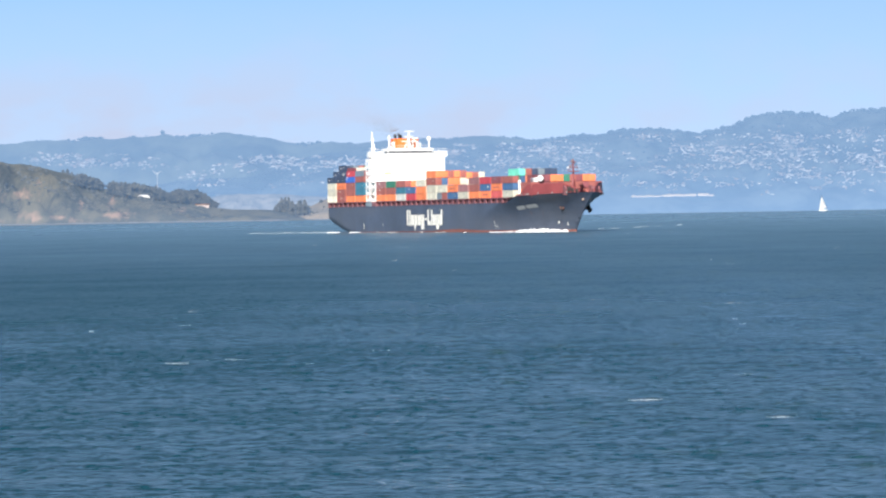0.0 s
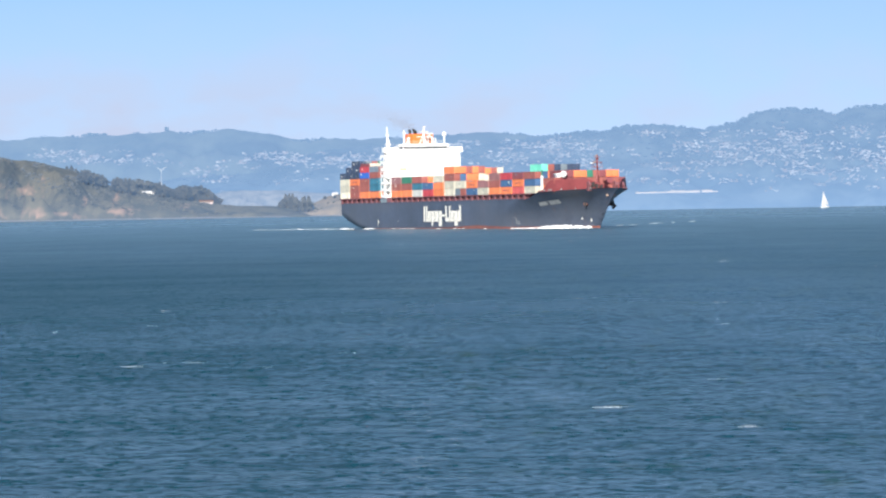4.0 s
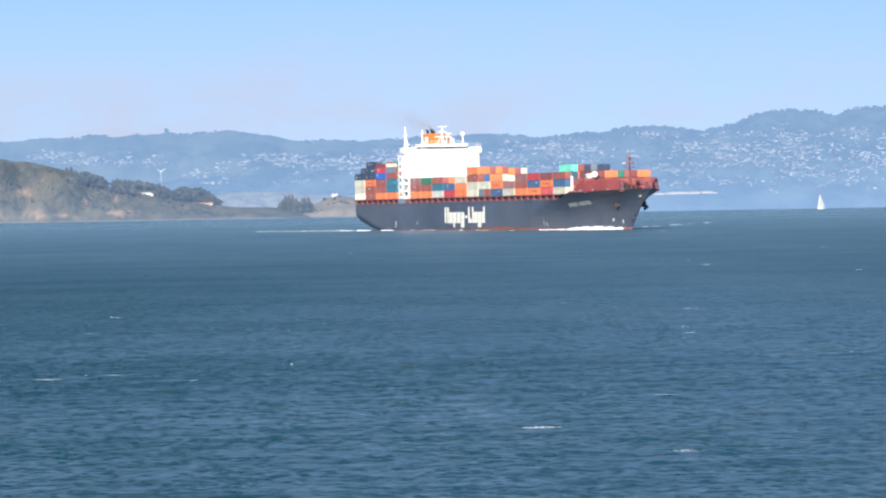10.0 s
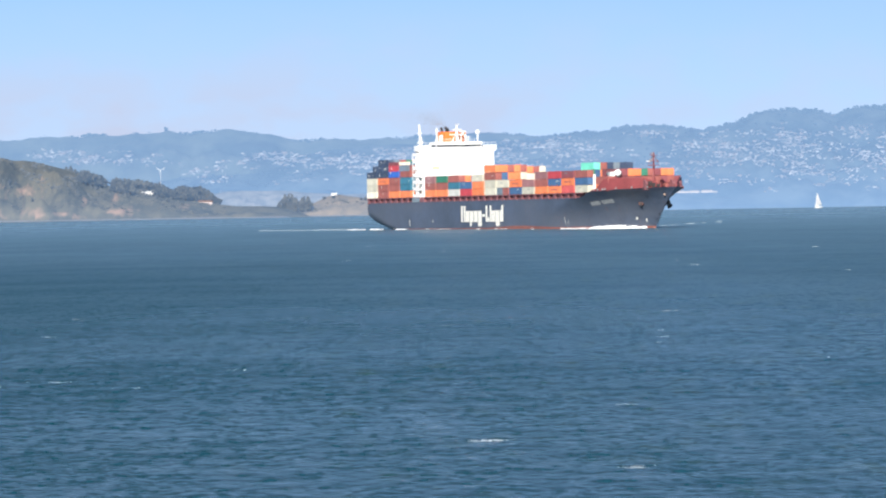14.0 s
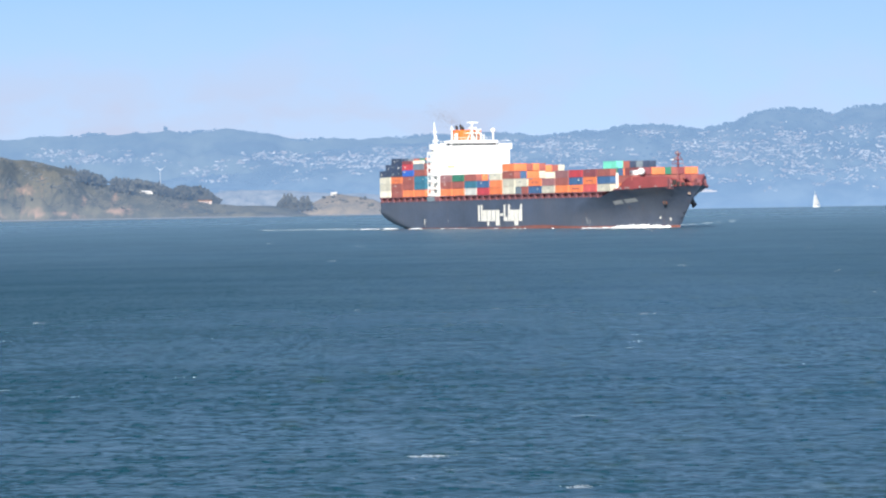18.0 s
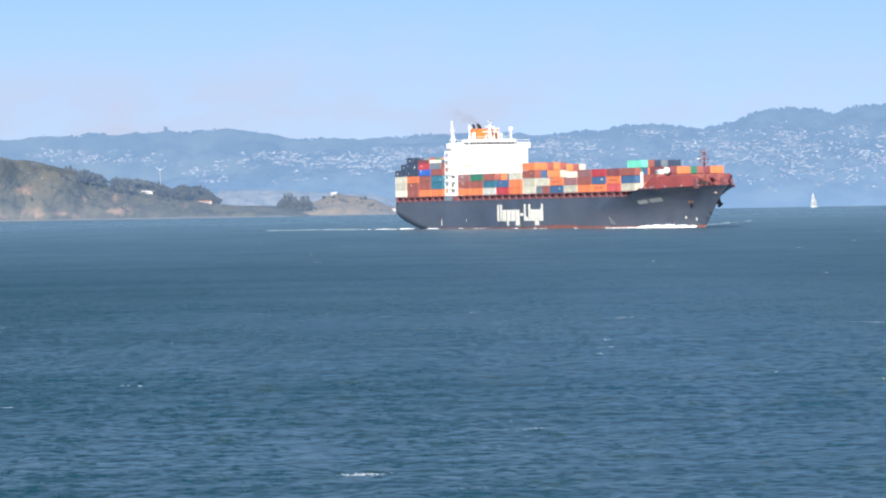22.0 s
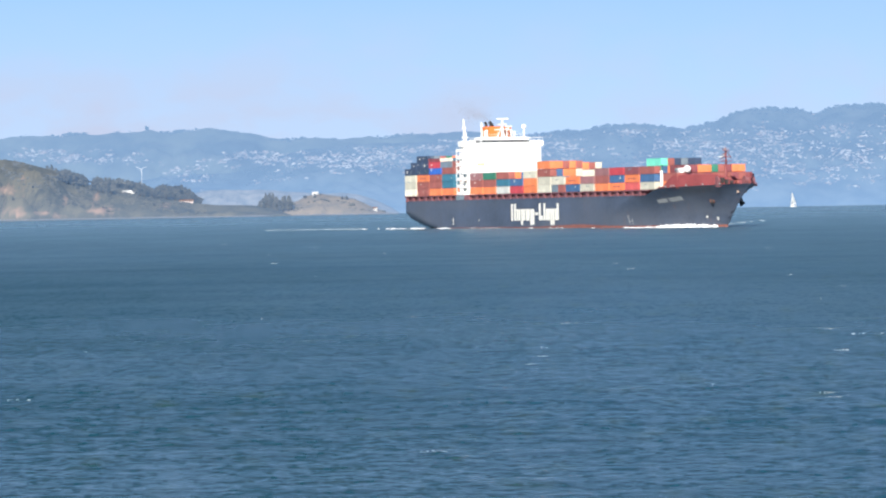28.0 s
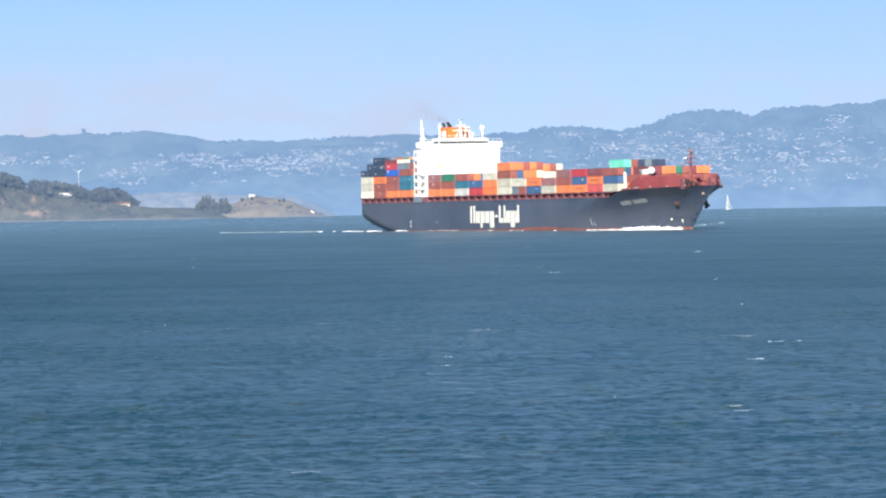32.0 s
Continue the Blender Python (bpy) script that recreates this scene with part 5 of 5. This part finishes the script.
def woods():
    for px, py in ((120, 298), (128, 297), (136, 301), (146, 309), (153, 303), (160, 305), (168, 307), (175, 309), (182, 312), (189, 318)):
        plant(px, py, 4447 + tr.uniform(-4, 6), 6, isle_height)
    for px, py in ((203, 319), (209, 317), (216, 318), (224, 319), (231, 319), (238, 321), (246, 320), (254, 322), (262, 323), (270, 325), (278, 326), (285, 324), (292, 328), (298, 333)):
        plant(px, py, 4447 + tr.uniform(-4, 6), 6, isle_height)
    for px, py in ((308, 336), (314, 334), (321, 332), (328, 331), (336, 332), (343, 334), (350, 333), (357, 333), (364, 335), (371, 338), (378, 344), (384, 350), (390, 357)):
        plant(px, py, 4447 + tr.uniform(-4, 6), 6, isle_height)
    for px, py, foot in ((143, 309, 324), (150, 306, 327), (158, 307, 329), (166, 309, 330), (174, 312, 331), (183, 316, 333),
                         (204, 321, 341), (211, 320, 343), (218, 321, 344), (226, 323, 345), (233, 324, 346), (284, 330, 350), (291, 332, 351),
                         (309, 338, 354), (316, 336, 354), (323, 334, 355), (331, 335, 356), (339, 337, 356), (346, 339, 357), (381, 352, 362), (387, 356, 363)):
        depth = meet(px, foot, isle_height, 4325, 4442)
        plant(px, py, depth, 4, isle_height)
    for px, py in ((20, 318), (30, 322), (12, 330), (95, 330), (110, 335), (125, 340), (140, 336), (60, 352), (230, 345), (300, 352), (325, 358), (310, 362)):
        plant(px, py, meet(px, py + 7, isle_height, 4325, 4440), 3, isle_height, "dark scrubby tree in a gully of the island slope")
    for px, py in ((496, 361), (501, 354), (507, 348), (513, 345), (519, 347), (525, 353), (537, 353), (541, 350), (547, 351), (552, 358)):
        plant(px, py, 4415 + tr.uniform(-6, 6), 7, point_height, "dark cypress tree on the low spit", "trees on the spit", 0.5)
    for px, py in ((650, 349), (642, 351), (577, 371), (594, 372)):
        plant(px, py, 4440 + tr.uniform(-5, 0), 3, point_height, "dark bush on the headland", "bushes on the headland")


woods()


def house(name, px0, px1, py_eave, py_foot, depth, wall, roof, land, label, bays):
    """A long low building with a pitched roof, doors and windows."""
    depth = meet((px0 + px1) / 2, py_foot, land, 4330, depth)
    x0, z1 = spread(px0, py_eave, depth)
    x1, _ = spread(px1, py_eave, depth)
    _, z0 = spread((px0 + px1) / 2, py_foot, depth)
    root = thing(name, label, "house")
    root.matrix_basis = Matrix.Translation(((x0 + x1) / 2, depth, z0))
    w, h, d = (x1 - x0) / 2, z1 - z0, 4.0
    bm = bmesh.new()
    box(bm, -w, w, 0, d * 2, -1.5, h)
    body = part("wall", bm, wall, root)
    bm = bmesh.new()
    e = 0.35
    v = [bm.verts.new(p) for p in ((-w - e, -e, h), (w + e, -e, h), (w + e, 2 * d + e, h), (-w - e, 2 * d + e, h), (-w - e, d, h + 1.3), (w + e, d, h + 1.3))]
    for f in ((0, 1, 5, 4), (2, 3, 4, 5), (0, 4, 3), (1, 2, 5), (3, 2, 1, 0)):
        bm.faces.new([v[i] for i in f])
    part("roof", bm, roof, root)
    for i in range(bays):
        bm = bmesh.new()
        x = -w + (i + 0.5) * 2 * w / bays
        box(bm, x - 0.35, x + 0.35, -0.06, 0.02, h * 0.35, h * 0.75)
        part("window", bm, GLASS, body)
    return root


house("barracks", 253, 278, 342.6, 345.2, 4438, BUILDING, BUILDING, isle_height, "long white building among the island trees", 6)
house("station_house", 354, 378, 358.5, 362, 4438, PINKWALL, REDROOF, isle_height, "long low pale pink building near the island shore", 6)
house("light_station", 589, 599, 344.6, 347.0, 4449, BUILDING, BUILDING, point_height, "small white light station on the headland", 2)
house("keeper_house", 697, 704, 371.5, 375.5, 4449, BUILDING, REDROOF, point_height, "small white house at the headland's tip", 2)


def turbine():
    x, hub = spread(287, 303, 4430)
    z = float(isle_height(np.array([x]), np.array([4430.0]))[0])
    root = thing("wind_turbine", "small white three-bladed wind turbine behind the island trees", "turbine")
    root.matrix_basis = Matrix.Translation((x, 4430, z - 0.3))
    h = hub - z + 0.3
    bm = bmesh.new()
    rod(bm, (0, 0, 0), (0, 0, h), 0.24, 0.18, 10)
    part("tower", bm, MASTWHITE, root)
    bm = bmesh.new()
    box(bm, -0.4, 0.4, -1.0, 1.4, h - 0.3, h + 0.5)
    part("nacelle", bm, MASTWHITE, root)
    for k in range(3):
        a = radians(90 + 60 + 120 * k)
        d = Vector((math.cos(a), 0, math.sin(a)))
        s = Vector((-math.sin(a), 0, math.cos(a)))
        bm = bmesh.new()
        c = Vector((0, -1.2, h + 0.1))
        v = [bm.verts.new(c + p) for p in (d * 0.2 + s * 0.3, d * 0.2 - s * 0.3, d * 5.2 - s * 0.1, d * 5.2 + s * 0.1)]
        w = [bm.verts.new(p.co + Vector((0, 0.18, 0))) for p in v]
        bm.faces.new(v)
        bm.faces.new(w)
        for i in range(4):
            j = (i + 1) % 4
            bm.faces.new((v[i], v[j], w[j], w[i]))
        part("blade", bm, MASTWHITE, root)


turbine()


# ---- woods and town on the far hills ----
def scatter_clumps(name, material, places, label, seed):
    """Many small uneven leafy clumps, joined."""
    r = np.random.RandomState(seed)
    n = len(places)
    p = (1 + 5 ** 0.5) / 2
    base = np.array([(-1, p, 0), (1, p, 0), (-1, -p, 0), (1, -p, 0), (0, -1, p), (0, 1, p), (0, -1, -p), (0, 1, -p), (p, 0, -1), (p, 0, 1), (-p, 0, -1), (-p, 0, 1)]) / 1.9
    v = base[None] * (1 + r.uniform(-0.28, 0.28, (n, 12, 3)))
    v = v * places[:, None, 3:6] + places[:, None, 0:3]
    tri = np.array([(0, 11, 5), (0, 5, 1), (0, 1, 7), (0, 7, 10), (0, 10, 11), (1, 5, 9), (5, 11, 4), (11, 10, 2), (10, 7, 6), (7, 1, 8), (3, 9, 4), (3, 4, 2), (3, 2, 6), (3, 6, 8), (3, 8, 9), (4, 9, 5), (2, 4, 11), (6, 2, 10), (8, 6, 7), (9, 8, 1)])
    f = (tri[None] + np.arange(n)[:, None, None] * 12).reshape(-1, 3)
    me = bpy.data.meshes.new(name)
    me.from_pydata(v.reshape(-1, 3).tolist(), [], f.tolist())
    me.materials.append(material)
    return tagged(new(name, me), label, "woods", kind="stuff")


def far_woods():
    r = np.random.RandomState(8)
    rows = []
    sx, sz = near_sky
    # crest trees
    for x in np.arange(sx[0], sx[-1], 1.1):
        if x < spread(930, 0, 4870)[0]:
            continue
        k = 0.5 + 0.5 * math.sin(x * 0.11) * math.sin(x * 0.037 + 1)
        y = 4866 + r.uniform(-8, 6)
        z = float(near_height(np.array([x]), np.array([y]))[0])
        s = r.uniform(0.8, 1.7) * (0.5 + k)
        rows.append((x + r.uniform(-1, 1), y, z + s * 0.1, s * 1.5, s * 1.3, s * r.uniform(0.8, 1.2)))
    n = 2600
    x = r.uniform(sx[0], sx[-1], n)
    y = 4770 + 95 * r.uniform(0, 1, n) ** 0.8
    z = near_height(x, y)
    keep = fbm(x, y * 1.6, 60, 77, 3) > -0.15
    for a, b, c in zip(x[keep], y[keep], z[keep]):
        s = r.uniform(0.6, 1.6)
        rows.append((a, b, c + 0.1 * s, s * 1.5, s * 1.3, s * r.uniform(0.6, 1.0)))
    fx, fz = far_sky
    for x in np.arange(fx[0], spread(1000, 0, 4955)[0], 1.3):
        k = math.sin(x * 0.085 + 0.6) * math.sin(x * 0.031) + 0.35 * math.sin(x * 0.4)
        if k < 0.05:
            continue
        y = 4953 + r.uniform(-5, 4)
        z = float(far_height(np.array([x]), np.array([y]))[0])
        s = r.uniform(0.5, 1.3) * (0.5 + k)
        rows.append((x + r.uniform(-1, 1), y, z + s * 0.05, s * 1.6, s * 1.3, s * r.uniform(0.7, 1.1)))
    x, zt = spread(297, 231, 4955)
    for k in range(10):
        rows.append((x + r.uniform(-1.2, 1.2), 4953, zt - 1.0 + 0.35 * k, 1.3, 1.0, 1.0))
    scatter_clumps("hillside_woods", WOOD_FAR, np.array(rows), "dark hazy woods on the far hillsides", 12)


far_woods()


def island_scrub():
    """Low dark bushes in drifts over the island slopes."""
    r = np.random.RandomState(63)
    rows = []
    for land, x0, x1, y0, y1, n, keep in ((isle_height, spread(-120, 0, 4400)[0], spread(400, 0, 4400)[0], 4338, 4442, 2600, 0.10), (point_height, spread(545, 0, 4430)[0], spread(720, 0, 4430)[0], 4405, 4450, 260, 0.25)):
        x, y = r.uniform(x0, x1, n), r.uniform(y0, y1, n)
        z = land(x, y)
        ok = (fbm(x, y, 38, 91, 4) > keep) & (z > 2)
        for a, b, c in zip(x[ok], y[ok], z[ok]):
            s = r.uniform(0.5, 1.5)
            rows.append((a, b, c + 0.2 * s, s * 1.3, s, s * r.uniform(0.5, 0.9)))
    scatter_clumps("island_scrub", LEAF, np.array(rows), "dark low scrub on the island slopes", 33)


island_scrub()


def far_town():
    """Small pitched-roof houses in drifts over the hillsides, joined by wall colour."""
    r = np.random.RandomState(19)
    wanted = {"pale": (PALE, []), "warm": (WARM, []), "cool": (COOL, [])}
    # drifts: pixel column and row in the view, half-widths, how many
    drifts = [(1140, 240, 60, 6, 60), (980, 262, 60, 14, 150), (900, 276, 40, 14, 90), (480, 284, 60, 8, 110), (560, 288, 60, 8, 110), (640, 285, 70, 14, 190), (700, 275, 50, 10, 110),
              (170, 280, 40, 10, 50), (380, 300, 70, 16, 60), (1270, 262, 80, 16, 200), (1380, 250, 70, 20, 150), (1420, 268, 70, 10, 110), (1330, 285, 80, 12, 130), (1490, 250, 60, 20, 120),
              (1540, 280, 60, 25, 140), (1220, 295, 80, 15, 110), (1400, 305, 90, 12, 110), (1160, 315, 80, 12, 80), (1030, 290, 60, 20, 120), (1620, 240, 70, 30, 140), (1650, 290, 70, 25, 120),
              (510, 325, 30, 6, 16), (340, 315, 50, 8, 26), (1500, 320, 80, 10, 70), (820, 270, 60, 12, 120), (760, 290, 60, 15, 100), (280, 285, 60, 10, 30), (130, 272, 45, 5, 60), (150, 284, 60, 6, 70), (230, 292, 50, 6, 40), (440, 348, 50, 4, 100), (1120, 275, 150, 26, 170), (1360, 280, 150, 34, 220), (1560, 270, 120, 40, 160), (980, 285, 90, 16, 90), (600, 296, 110, 12, 90)]
    ys = np.linspace(4648, 4868, 70)
    ys2 = np.linspace(4796, 4950, 60)

    def ground(px, py):
        """Where the sight through that view pixel meets the hillside."""
        for land, yy in ((near_height, ys), (far_height, ys2)):
            q = [spread(px, py, d) for d in (yy[0], yy[-1])]
            xx = np.interp(yy, (yy[0], yy[-1]), (q[0][0], q[1][0]))
            zz = np.interp(yy, (yy[0], yy[-1]), (q[0][1], q[1][1]))
            hit = np.nonzero(land(xx, yy) >= zz)[0]
            if len(hit):
                i = hit[0]
                return xx[i], yy[i], zz[i]
        return None

    for px, py, wx, wy, n in drifts:
        streets = [(px + wx * r.normal(0, 0.6), py + wy * r.normal(0, 0.6), r.uniform(5, 24), r.uniform(1.0, 4.0)) for k in range(max(3, n // 7))]
        for k in range(int(n * 1.5)):
            sx_, sy_, sw, sh = streets[r.randint(len(streets))]
            g = ground(sx_ + sw * r.normal(0, 0.7), sy_ + sh * r.normal(0, 0.8))
            if g is None:
                continue
            key = ("pale", "pale", "warm", "cool", "cool")[r.randint(5)]
            wanted[key][1].append((*g, r.uniform(0.45, 1.5) ** 1.7, r.uniform(0.45, 1.35), r.uniform(-0.5, 0.5)))
    shape = np.array([(-1, -1, -0.6), (1, -1, -0.6), (1, 1, -0.6), (-1, 1, -0.6), (-1, -1, 1), (1, -1, 1), (1, 1, 1), (-1, 1, 1), (-1, 0, 1.5), (1, 0, 1.5)], float)
    faces = ((0, 1, 5, 4), (1, 2, 6, 9, 5), (2, 3, 7, 6), (3, 0, 4, 8, 7), (4, 5, 9, 8), (6, 7, 8, 9))
    for key, (m, rows) in wanted.items():
        vs, fs, mi = [], [], []
        for i, (x, y, z, w, h, t) in enumerate(rows):
            c, s = math.cos(t), math.sin(t)
            for a, b, e in shape:
                a, b = a * w, b * 0.8
                vs.append((x + a * c - b * s, y + a * s + b * c, z + 0.35 + e * h * 0.6))
            for f in faces:
                fs.append([k + 10 * i for k in f])
                mi.append(1 if f in ((4, 5, 9, 8), (6, 7, 8, 9)) else 0)
        me = bpy.data.meshes.new("hillside_houses")
        me.from_pydata(vs, [], fs)
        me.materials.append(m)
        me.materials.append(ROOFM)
        me.polygons.foreach_set("material_index", mi)
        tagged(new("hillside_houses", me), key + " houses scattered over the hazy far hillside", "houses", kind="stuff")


far_town()


def waterfront():
    """Long pale sheds and low flats at the far water's edge."""
    r = random.Random(14)
    sheds, px = [], 1126.0
    while px < 1274:
        wide = r.uniform(6, 17)
        sheds.append((px, min(px + wide, 1274), 343.7 - 0.02 * (px - 1126), r.uniform(0.9, 1.7) + 0.7 * (1180 < px < 1260)))
        px += wide + (0.3 if r.random() < 0.7 else r.uniform(1.5, 4))
    for px0, px1, py, hgt in sheds:
        d = min(meet(p, py, near_height, 4645, 4860) for p in (px0, (px0 + px1) / 2, px1)) - 0.5
        x0, z0 = spread(px0, py, d)
        x1, _ = spread(px1, py, d)
        root = thing("waterfront_shed", "long pale hazy shed on the far shore", "building", "waterfront sheds")
        root.matrix_basis = Matrix.Translation(((x0 + x1) / 2, d - 1.5, z0))
        w = (x1 - x0) / 2
        bm = bmesh.new()
        box(bm, -w, w, 0, 5, -0.4, hgt * 0.75)
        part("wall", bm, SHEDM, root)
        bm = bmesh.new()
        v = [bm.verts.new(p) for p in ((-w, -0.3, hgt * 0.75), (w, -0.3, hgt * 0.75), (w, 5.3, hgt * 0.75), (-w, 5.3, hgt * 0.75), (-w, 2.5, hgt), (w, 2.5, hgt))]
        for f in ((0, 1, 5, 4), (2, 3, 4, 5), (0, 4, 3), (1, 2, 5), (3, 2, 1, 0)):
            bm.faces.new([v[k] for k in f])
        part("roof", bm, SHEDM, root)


waterfront()


# ---- sailing boat ----
def sailboat():
    root = thing("sailboat", "small white sailing boat under full sail", "boat")
    bm = bmesh.new()
    n = 12
    rings = []
    for i in range(n + 1):
        t = i / n
        b = 1.5 * (math.sin(min(1.0, 0.25 + t * 0.8) * math.pi) ** 0.7 if t < 1 else 0.02)
        x = -4.8 + 9.6 * t
        rings.append([bm.verts.new((x, y, z)) for y, z in ((-b, 1.0 + 0.3 * t), (-b * 0.85, 0.2), (0, -0.5), (b * 0.85, 0.2), (b, 1.0 + 0.3 * t))])
    for a, b in zip(rings, rings[1:]):
        for k in range(4):
            bm.faces.new((a[k], b[k], b[k + 1], a[k + 1]))
        bm.faces.new((a[4], b[4], b[0], a[0]))
    bm.faces.new(rings[0])
    part("hull", bm, SAIL, root, "white sailing boat hull")
    bm = bmesh.new()
    box(bm, -1.5, 2.0, -0.8, 0.8, 1.0, 1.7)
    bmesh.ops.bevel(bm, geom=bm.edges[:], offset=0.2, segments=2, affect="EDGES")
    part("cabin", bm, SAIL, root)
    bm = bmesh.new()
    rod(bm, (0.8, 0, 1.0), (0.8, 0, 14.4), 0.12, 0.07, 8)
    part("mast", bm, STEEL, root)
    bm = bmesh.new()
    rod(bm, (0.8, 0, 2.2), (-4.2, 0.9, 2.2), 0.08, seg=6)
    part("boom", bm, STEEL, root)

    def cloth(name, a, b, c, bulge):
        bm = bmesh.new()
        k = 8
        a, b, c = Vector(a), Vector(b), Vector(c)
        g = {}
        for i in range(k + 1):
            for j in range(k + 1 - i):
                p = a + (b - a) * (i / k) + (c - a) * (j / k)
                w = (i / k) * (j / k) * (1 - i / k - j / k) * 27 + 0.6 * (1 - i / k - j / k) * (j / k)
                g[i, j] = bm.verts.new(p + Vector((0, bulge * w, 0)))
        for i in range(k):
            for j in range(k - i):
                bm.faces.new((g[i, j], g[i + 1, j], g[i, j + 1]))
                if j < k - i - 1:
                    bm.faces.new((g[i + 1, j], g[i + 1, j + 1], g[i, j + 1]))
        bmesh.ops.solidify(bm, geom=bm.faces[:], thickness=0.03)
        smooth(part(name, bm, SAIL, root, "white triangular sail"))

    cloth("mainsail", (0.6, 0, 2.4), (-4.1, 0.9, 2.4), (0.6, 0, 14.2), 0.5)
    cloth("jib", (4.6, 0, 1.5), (0.2, 0.9, 2.0), (0.9, 0, 13.2), 0.5)
    return root


boat = sailboat()


# ---- whitecaps ----
CAPFOAM = mat("whitecap_foam", (0.44, 0.49, 0.53), 0.8, scale=1.5, vary=0.25)


def whitecaps():
    r = random.Random(41)
    bm = bmesh.new()
    spots = []
    for k in range(58):
        d = 250 * (3000 / 250) ** r.random()
        spots.append((r.uniform(-1, 1) * (0.085 * d + 14), d))
    near = [(r.uniform(-1, 1) * (0.085 * d + 6), d) for d in (172, 194, 226, 258)]
    for x, y in spots + near:
        n = r.randint(5, 12) if y > 280 else r.randint(80, 120)
        far = 1 + y / 2600
        w0 = r.uniform(0.2, 0.9) * far
        for j in range(n):
            cx, cy = x + r.gauss(0, 0.5) * w0, y + r.gauss(0, 0.25) * far
            z = float(swell(np.array([cx]), np.array([cy]), np.array([max(0.3, 0.0012 * cy)]))[0])
            w, dp, h = w0 * r.uniform(0.08, 0.30) * (1 if y > 280 else 0.20), r.uniform(0.05, 0.14) * far, r.uniform(0.010, 0.030) * far
            ring = [bm.verts.new((cx + w * math.cos(t) * r.uniform(0.5, 1.2), cy + dp * math.sin(t) * r.uniform(0.5, 1.2), z - 0.08)) for t in np.linspace(0, 2 * math.pi, 8)[:-1]]
            mid = [bm.verts.new((cx + (v.co.x - cx) * 0.7, cy + (v.co.y - cy) * 0.6, z + h * r.uniform(0.4, 1.0))) for v in ring]
            for i in range(7):
                q = (i + 1) % 7
                bm.faces.new((ring[i], ring[q], mid[q], mid[i]))
            bm.faces.new(mid)
    me = done(bm, "whitecaps")
    me.materials.append(CAPFOAM)
    return tagged(new("whitecaps", me), "small scattered white foam crests on the chop", "foam", kind="stuff")


caps = whitecaps()


# ---- what moves ----
def motions():
    ways = [(t, pose(x, y, 0.37, 0, -0.143, h - 90)) for t, x, y, h in SHIP_WAY]
    flat = [(t, pose(x, y, 0, 0, 0, h - 90)) for t, x, y, h in SHIP_WAY]
    walk(ship, ways)
    for ob in SHIP_FOAM:
        # the wake lies close under the stern at first and trails farther and farther aft
        walk(ob, [(t, m @ pose(34 * max(0, 1 - t / 26), 10 * max(0, 1 - t / 26), 0)) for (t, *_), (_, m) in zip(SHIP_WAY, flat)] if ob is wake else flat)
    # the radar turns once in 2.22 seconds
    walk(SCANNER["main"], [(0.4 * k, pose(*SCANNER["place"], 0, 0, -20 - 162.2 * (0.4 * k - 9.1))) for k in range(81)])
    drift = [(t, pose(DRIFT[0] * (t - 16), DRIFT[1] * (t - 16), 0)) for t in (0, 8, 16, 24, 32)]
    walk(water, drift)
    walk(caps, drift)
    sail = []
    for t, px in ((0, 1465), (6, 1459.3), (13, 1452), (19, 1447), (23, 1443), (28, 1440.5), (32, 1437.5)):
        x, _ = spread(px, 371, 4350)
        sail.append((t, pose(x, 4350, 0, 0, 5, 218 + 0.5 * t)))
    walk(boat, sail)


motions()
